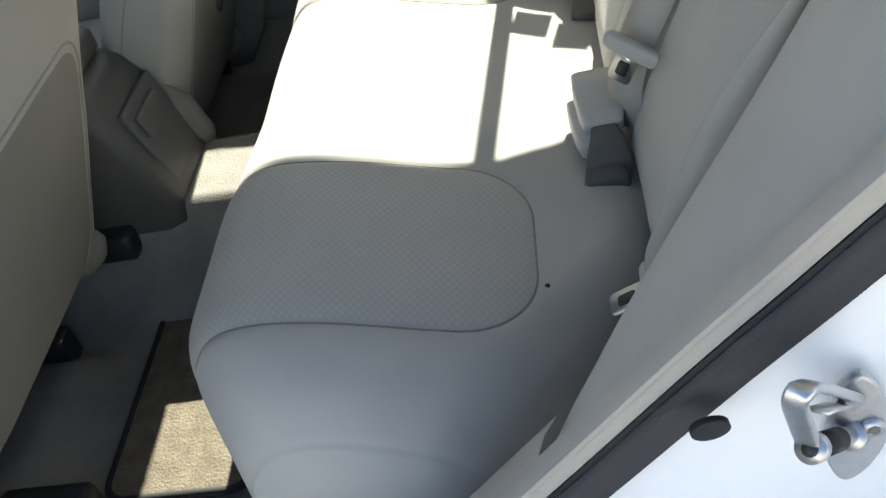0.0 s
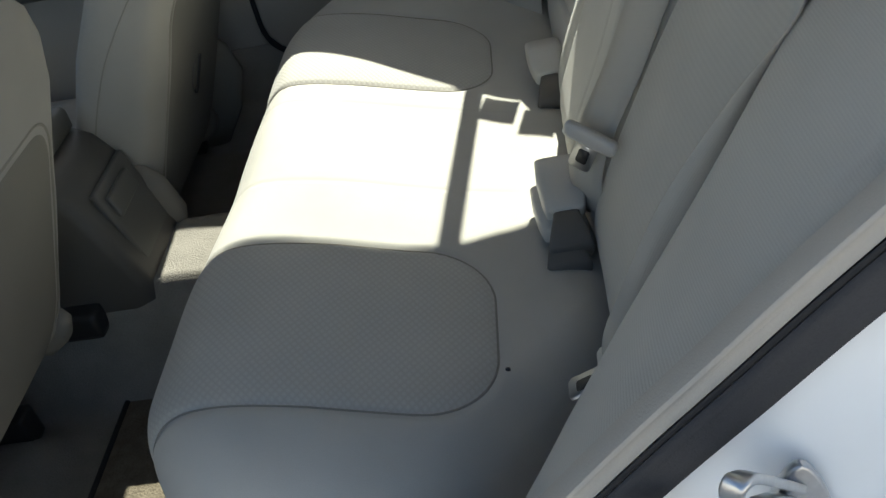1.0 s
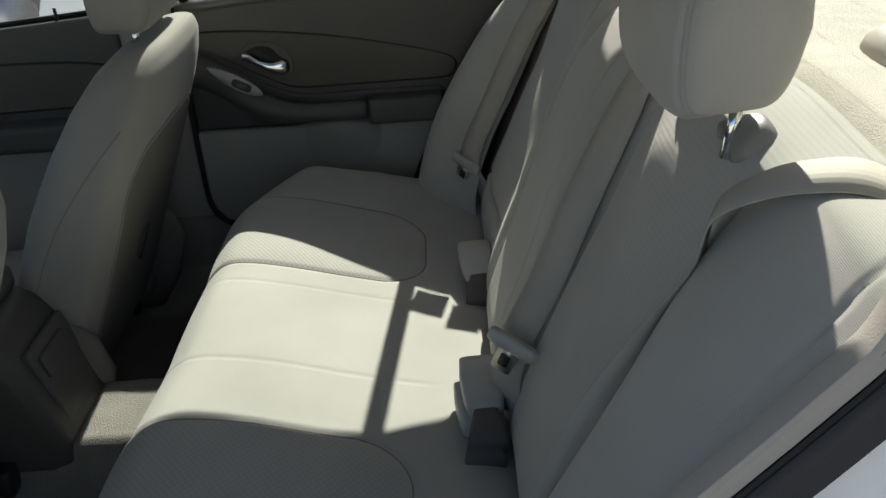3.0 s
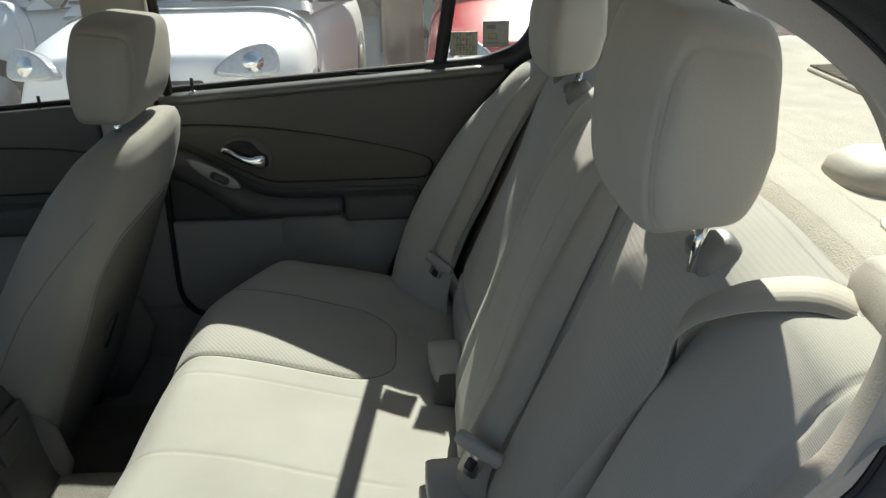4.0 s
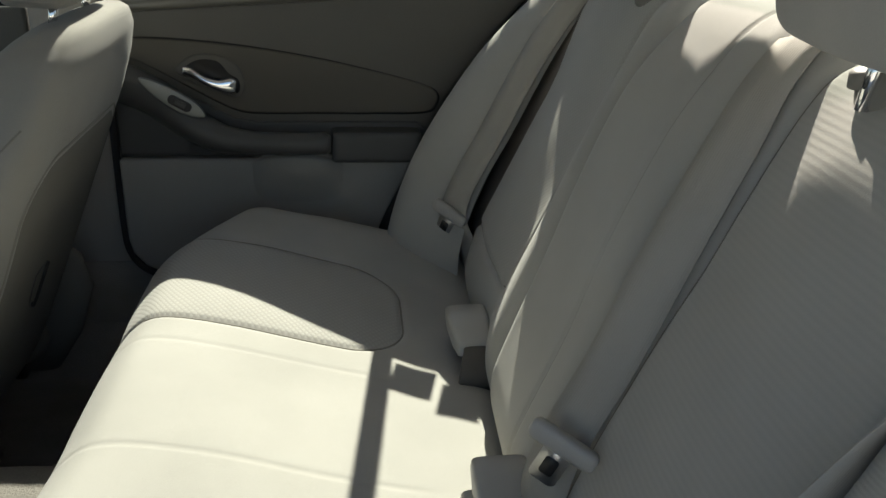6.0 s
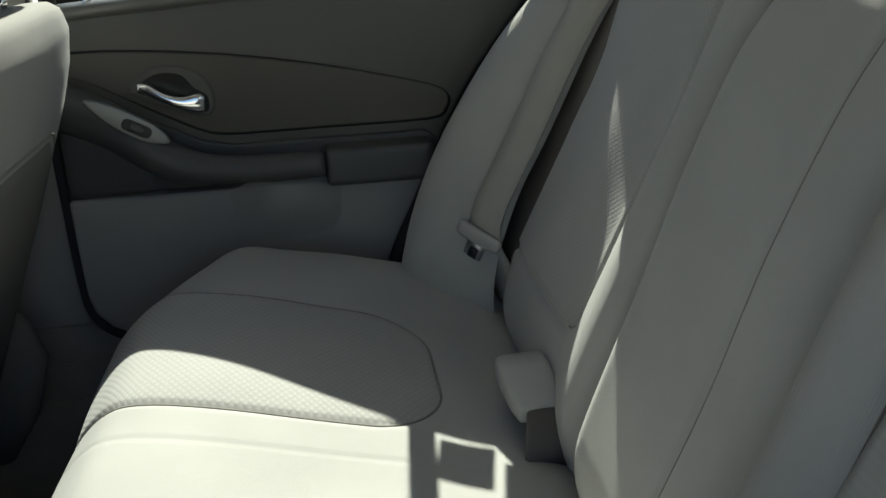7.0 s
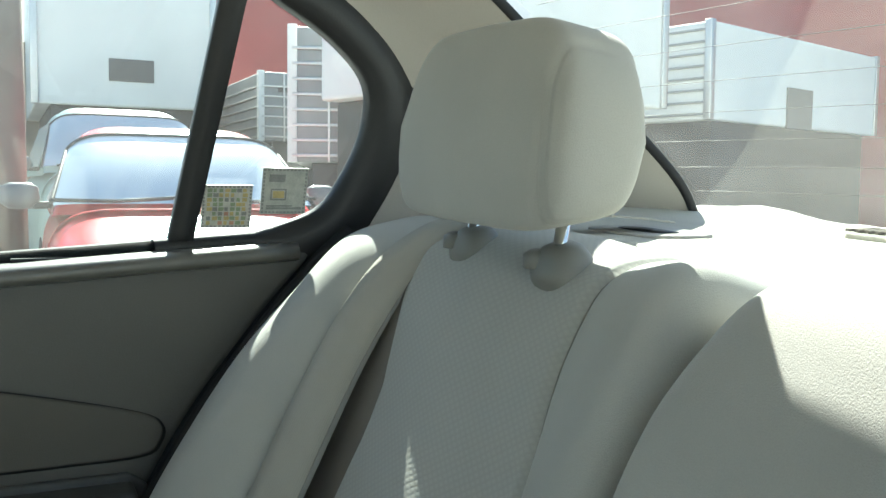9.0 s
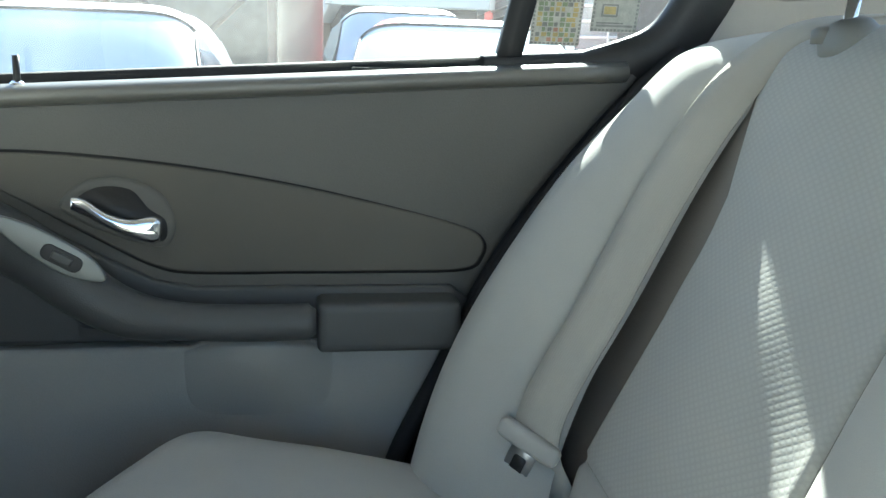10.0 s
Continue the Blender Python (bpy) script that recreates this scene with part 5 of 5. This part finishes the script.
def parked_car(label, paint, width=1.68, hood=1.0, height=1.44, length=3.9, nose=0.72, cowl=0.95):
    """A car with its front at y = 0 facing -y."""
    c = thing("parked_car", label, "car", "parked cars")
    hw = width / 2
    prof = [(0.02, nose * 0.55), (0.0, nose * 0.8), (0.05, nose), (0.25, nose + 0.06), (hood, cowl), (hood + 0.1, cowl), (length - 0.5, cowl + 0.02), (length - 0.05, cowl - 0.05), (length, 0.6)]

    def skin(u, v):
        y, top = spline(prof, u)
        w = hw * (0.80 + 0.20 * smoothstep(0.0, 0.5, y)) * (1 - 0.06 * smoothstep(length - 0.6, length, y))
        a = math.pi * v
        cx, sx = math.cos(a), math.sin(a)
        x = w * math.copysign(abs(cx) ** 0.28, cx)
        return (x, y, 0.22 + (top - 0.22) * abs(sx) ** 0.42 + 0.0)
    part("body", sheet(skin, span(0, 1, 60), span(0, 1, 40)), paint, c)

    def cabin(u, v, grow=0.0, y0=0.0):
        t = u
        y = spline([(hood + 0.02,), (hood + 0.62,), (hood + 1.2,), (hood + 1.9,), (length - 0.35,)], t)[0]
        h = spline([(cowl - 0.02,), (height - 0.05,), (height,), (height - 0.03,), (cowl,)], t)[0]
        a = math.pi * v
        cx, sx = math.cos(a), math.sin(a)
        f = abs(sx) ** 0.3
        w = hw * (0.93 - 0.20 * f * (h - cowl) / (height - cowl))
        return (w * math.copysign(abs(cx) ** 0.3, cx) * (1 + grow), y - grow * 0.4, cowl - 0.05 + (h - cowl + 0.05) * f + grow * 0.4)
    part("cabin", sheet(cabin, span(0, 1, 40), span(0, 1, 40)), paint, c)

    part("windscreen", sheet(lambda u, v: cabin(u, v, 0.05), span(0.03, 0.225, 24), span(0.15, 0.85, 48)), CARGLASS, c, "sky-reflecting windscreen")
    part("screen_seal", sweep([cabin(u, v, 0.052) for u, v in [(a, 0.15) for a in span(0.03, 0.225, 8)] + [(0.225, b) for b in span(0.15, 0.85, 16)] + [(a, 0.85) for a in span(0.225, 0.03, 8)]], ring(0.012, 6)), BLACK, c)
    for side in (1, -1):
        def side_glass(u, v):
            y = hood + 0.42 + u * (length - hood - 1.15)
            lo, hi = cowl + 0.03, height - 0.14
            y += (0.3 * v if u < 0.5 else -0.2 * v) * abs(u - 0.5) * 2
            return (side * (hw * (0.945 - 0.19 * v)), y, lo + (hi - lo) * v)
        part("side_window", sheet(side_glass, span(0, 1, 8), span(0, 1, 5)), CARGLASS, c)
        hl = slab(smooth_outline([(-0.17, -0.05), (0.12, -0.075), (0.17, 0.0), (0.12, 0.09), (-0.05, 0.06)], 5), -0.05, 0.05, 1, 0.015)
        h = part("headlight", hl, LAMP, c)
        h.matrix_basis = pose(side * (hw * 0.68), 0.075, nose - 0.03, -14, 0, side * 24) @ Matrix.Diagonal((side, 1, 1, 1))
        part("lens_ring", rod(bmesh.new(), (0.03, -0.052, 0), (0.03, -0.03, 0), 0.055, 18), CHROME, h)
        m = part("wing_mirror", loft([(side * (hw + 0.10), hood + 0.42, cowl + 0.0, 0.06, 0.03, 0.7), (side * (hw + 0.11), hood + 0.42, cowl + 0.05, 0.11, 0.055, 0.6), (side * (hw + 0.11), hood + 0.42, cowl + 0.12, 0.10, 0.05, 0.6), (side * (hw + 0.10), hood + 0.42, cowl + 0.145, 0.05, 0.02, 0.8)], 20), MIRRORGREY, c)
        part("mirror_foot", boxed((min(side * (hw - 0.06), side * (hw + 0.04)), hood + 0.39, cowl + 0.0), (max(side * (hw - 0.06), side * (hw + 0.04)), hood + 0.45, cowl + 0.04), 0.01), BLACK, m)
        for wy in (0.72, length - 0.75):
            wheel(c, side * (hw - 0.09), wy)
        part("wiper", sweep([(side * 0.38 - 0.33, hood + 0.02, cowl + 0.055), (side * 0.38, hood + 0.0, cowl + 0.05), (side * 0.38 + 0.33, hood + 0.02, cowl + 0.07)], ring(0.012, 6)), BLACK, c)
    part("grille", boxed((-hw * 0.42, -0.01, nose * 0.70), (hw * 0.42, 0.05, nose * 0.86), 0.02), BLACK, c)
    part("bumper", boxed((-hw * 0.86, -0.06, 0.26), (hw * 0.86, 0.2, 0.5), 0.06, 3), paint, c)
    return c


place(parked_car("small red hatchback parked facing the yard", RED, 1.50, 0.86, 1.46, 3.5, 0.74, 0.97), 0.74, 3.85, -2)
place(parked_car("silver-white hatchback parked nose out", SILVER, 1.64, 0.95, 1.46, 3.9, 0.74, 0.94), -1.50, 3.62, -3)
place(parked_car("white car parked across the yard", WHITE, 1.70, 1.05, 1.46), -4.15, 5.43, -45)
place(parked_car("grey-green pickup parked behind the red car", TEAL, 1.8, 1.1, 1.92, 4.6, 0.85, 1.24), 1.10, 8.4, 2)

post = part("yard_post", loft([(0, 0, -0.1, 0.19, 0.17, 0.6), (0, 0, 1.5, 0.18, 0.16, 0.6), (0, 0, 3.0, 0.17, 0.155, 0.6)]), TRUNK, None)
tagged(post, "post in a dark shaded colour behind the parked cars", "post")
place(post, -0.16, 7.2)


def timber_frame(label):
    """Two uprights with crossed struts and a rail."""
    t = thing("timber_frame", label, "frame")
    for x in (-0.9, 0.9):
        part("upright", boxed((x - 0.05, -0.05, 0.0), (x + 0.05, 0.05, 3.2), 0.008), TRUNK, t)
    for a, b in (((-0.9, 0.06, 0.5), (0.9, 0.06, 2.3)), ((-0.9, -0.06, 2.3), (0.9, -0.06, 0.5))):
        part("strut", sweep([a, b], [(-0.03, -0.04), (0.03, -0.04), (0.03, 0.04), (-0.03, 0.04)], up=Vector((0, 1, 0))), TRUNK, t)
    part("rail", boxed((-1.0, -0.09, 2.3), (1.0, -0.055, 2.4), 0.006), PLASTER, t)
    return t


place(timber_frame("dark timber frame with crossed struts against the wall"), -1.35, 10.5, 3)


def box_lorry(label, w, l, h, z0, slats=False, patch=None, side_slats=False):
    t = thing("box_lorry", label, "lorry", "lorries in the yard")
    body = part("cargo_box", boxed((-w / 2, 0, z0), (w / 2, l, z0 + h), 0.04, 3), BOXWHITE if not slats else GREYMETAL, t)
    for sx in (-1, 1):
        part("corner_rail", boxed((sx * w / 2 - 0.05, -0.03, z0), (sx * w / 2 + 0.05, 0.08, z0 + h + 0.02), 0.012), BOXWHITE if slats else STEEL, t)
    if slats:
        for k in range(int(h / 0.16)):
            part("front_rail", boxed((-w / 2, -0.035, z0 + 0.06 + k * 0.16), (w / 2, 0.0, z0 + 0.09 + k * 0.16), 0.006), STEEL, body)
        for k in range(1, 6):
            x = -w / 2 + w * k / 6
            part("upright", boxed((x - 0.012, -0.045, z0), (x + 0.012, -0.03, z0 + h), 0.003), STEEL, body)
    if slats or side_slats:
        for k in range(int(h / 0.16)):
            part("side_rail", boxed((-w / 2 - 0.035, 0.0, z0 + 0.06 + k * 0.16), (-w / 2, l, z0 + 0.09 + k * 0.16), 0.006), GREYMETAL if side_slats else STEEL, body)
    if patch:
        px, pz, pw, ph = patch
        part("vent_panel", boxed((px - pw / 2, -0.03, pz - ph / 2), (px + pw / 2, 0.02, pz + ph / 2), 0.01), DARKBOX, t)
    part("chassis", boxed((-w / 2 + 0.2, 0.1, 0.5), (w / 2 - 0.2, l, z0), 0.02), BLACK, t)
    for sx in (-1, 1):
        for wy in (0.7, l - 0.8):
            wheel(t, sx * (w / 2 - 0.25), wy, 0.45)
    return t


place(box_lorry("white box lorry behind the pickup", 2.45, 5.0, 2.4, 2.22, False, (0.06, 2.74, 0.62, 0.32)), 1.52, 13.5, 0)
place(box_lorry("grey slatted cargo lorry beside the red car", 2.3, 4.0, 1.42, 1.36, True), 3.70, 8.6, -20)
place(box_lorry("dark grey lorry with a square vent in the distance", 2.2, 3.4, 1.1, 1.82, True, (-0.7, 2.66, 0.24, 0.10)), 4.7, 14.0, 0)
place(box_lorry("white lorry box with a dark mesh vent", 4.9, 2.2, 1.3, 2.05, False, (-0.1, 2.33, 0.74, 0.60), True), 10.7, 9.65, 15)
place(box_lorry("tall white lorry box seen behind the headrest", 3.0, 2.0, 2.2, 1.97), 4.75, 7.0, 15)
wall = part("wall_red", boxed((-10, 0, -0.5), (22, 0.3, 6.5)), REDWALL, None)
tagged(wall, "red painted boundary wall", "wall", kind="structure")
place(wall, 10.5, 15.5, -40)
yard = part("wall_yard", boxed((-22, 0, -0.5), (3.5, 0.3, 3.6)), PLASTER, None)
tagged(yard, "beige rendered yard wall behind the parked cars", "wall", kind="structure")
place(yard, 0, 17.5, 3)

# ---- outer skin of the car ----
def skin_y(x, z):
    """Half width of the outer skin."""
    y = 0.80 + 0.065 * math.sin(math.pi * min(max((z - 0.2) / 0.95, 0.0), 1.0)) ** 0.8
    y -= 0.10 * smoothstep(1.1, 1.75, x) + 0.14 * smoothstep(-2.3, -3.05, x)
    return y


def skin_top(x):
    return belt(min(max(x, -1.3), 0.3)) - 0.012 - 0.12 * smoothstep(-1.9, -3.05, x) - 0.04 * smoothstep(0.9, 1.75, x)


def arch(x, z):
    """Whether a point lies inside a wheel arch."""
    return min(math.hypot(x - 0.62, z - 0.30), math.hypot(x + 2.08, z - 0.30)) < 0.36


part("side_skin", sheet(lambda u, v: (u, skin_y(u, 0.24 + v * (skin_top(u) - 0.24)), 0.24 + v * (skin_top(u) - 0.24)), span(-3.05, 1.75, 120), span(0, 1, 24),
                        keep=lambda u, v: not arch(u, 0.24 + v * (skin_top(u) - 0.24)), flip=True), WHITE, shell)
for a, b in ((-3.05, -0.68), (0.42, 1.75)):
    part("side_skin", sheet(lambda u, v: (u, -skin_y(u, 0.24 + v * (skin_top(u) - 0.24)), 0.24 + v * (skin_top(u) - 0.24)), span(a, b, 60), span(0, 1, 24),
                            keep=lambda u, v: not arch(u, 0.24 + v * (skin_top(u) - 0.24))), WHITE, shell)


def lid(x, f, rise):
    y = f * skin_y(x, skin_top(x))
    return (x, y, skin_top(x) + rise * (1 - abs(f) ** 2.2))


part("bonnet", sheet(lambda u, v: lid(u, v, 0.05), span(-3.05, -1.95, 30), span(-1, 1, 30), flip=True), WHITE, shell)
part("boot_lid", sheet(lambda u, v: lid(u, v, 0.02), span(0.80, 1.75, 30), span(-1, 1, 30), flip=True), WHITE, shell)
part("rear_cowl", sheet(lambda u, v: (u, v, skin_top(u) - 0.004), span(0.62, 0.81, 6), span(-0.80, 0.80, 8), flip=True), WHITE, shell)
part("door_shoulder", sheet(lambda u, v: (u, 0.742 + v * (skin_y(u, skin_top(u)) - 0.742), skin_top(u) - 0.002 + 0.004 * (1 - v)), span(-1.95, 0.63, 24), span(0, 1, 4), flip=True), WHITE, shell)
part("door_shoulder", sheet(lambda u, v: (u, -0.735 - v * (skin_y(u, skin_top(u)) - 0.735), skin_top(u) - 0.002 + 0.004 * (1 - v)), span(-1.95, -0.68, 12), span(0, 1, 4)), WHITE, shell)
part("front_bumper", sheet(lambda u, v: (-3.05 - 0.12 * (1 - u * u) * math.sin(math.pi * v) - 0.08 * (1 - u * u), u * 0.70, 0.22 + v * 0.62), span(-1, 1, 24), span(0, 1, 12)), WHITE, shell)
part("rear_bumper", sheet(lambda u, v: (1.75 + 0.10 * (1 - u * u) * math.sin(math.pi * v) + 0.04 * (1 - u * u), u * 0.72, 0.22 + v * 0.73), span(-1, 1, 24), span(0, 1, 12), flip=True), WHITE, shell)
for side in (1, -1):
    for wx in (0.62, -2.08):
        w = part("road_wheel", rod(bmesh.new(), (wx, side * 0.66, 0.29), (wx, side * 0.83, 0.29), 0.31, 32), TYRE, shell)
        part("rim", rod(bmesh.new(), (wx, side * 0.65, 0.29), (wx, side * 0.838, 0.29), 0.20, 24), STEEL, w)
part("front_roof_rail", sweep([(-0.60, -0.62, 1.375), (-1.2, -0.61, 1.36), (-1.6, -0.60, 1.24), (-2.05, -0.66, 0.97)], ring(0.025, 8)), WHITE, shell)
part("front_roof_rail", sweep([(-0.60, 0.62, 1.375), (-1.2, 0.61, 1.36), (-1.6, 0.60, 1.24), (-2.05, 0.66, 0.97)], ring(0.025, 8)), WHITE, shell)
part("near_centre_pillar", slab([(-0.69, 0.38), (-0.60, 0.38), (-0.60, 1.35), (-0.68, 1.36)], -0.735, -0.66, 1, 0.012), WHITE, shell)
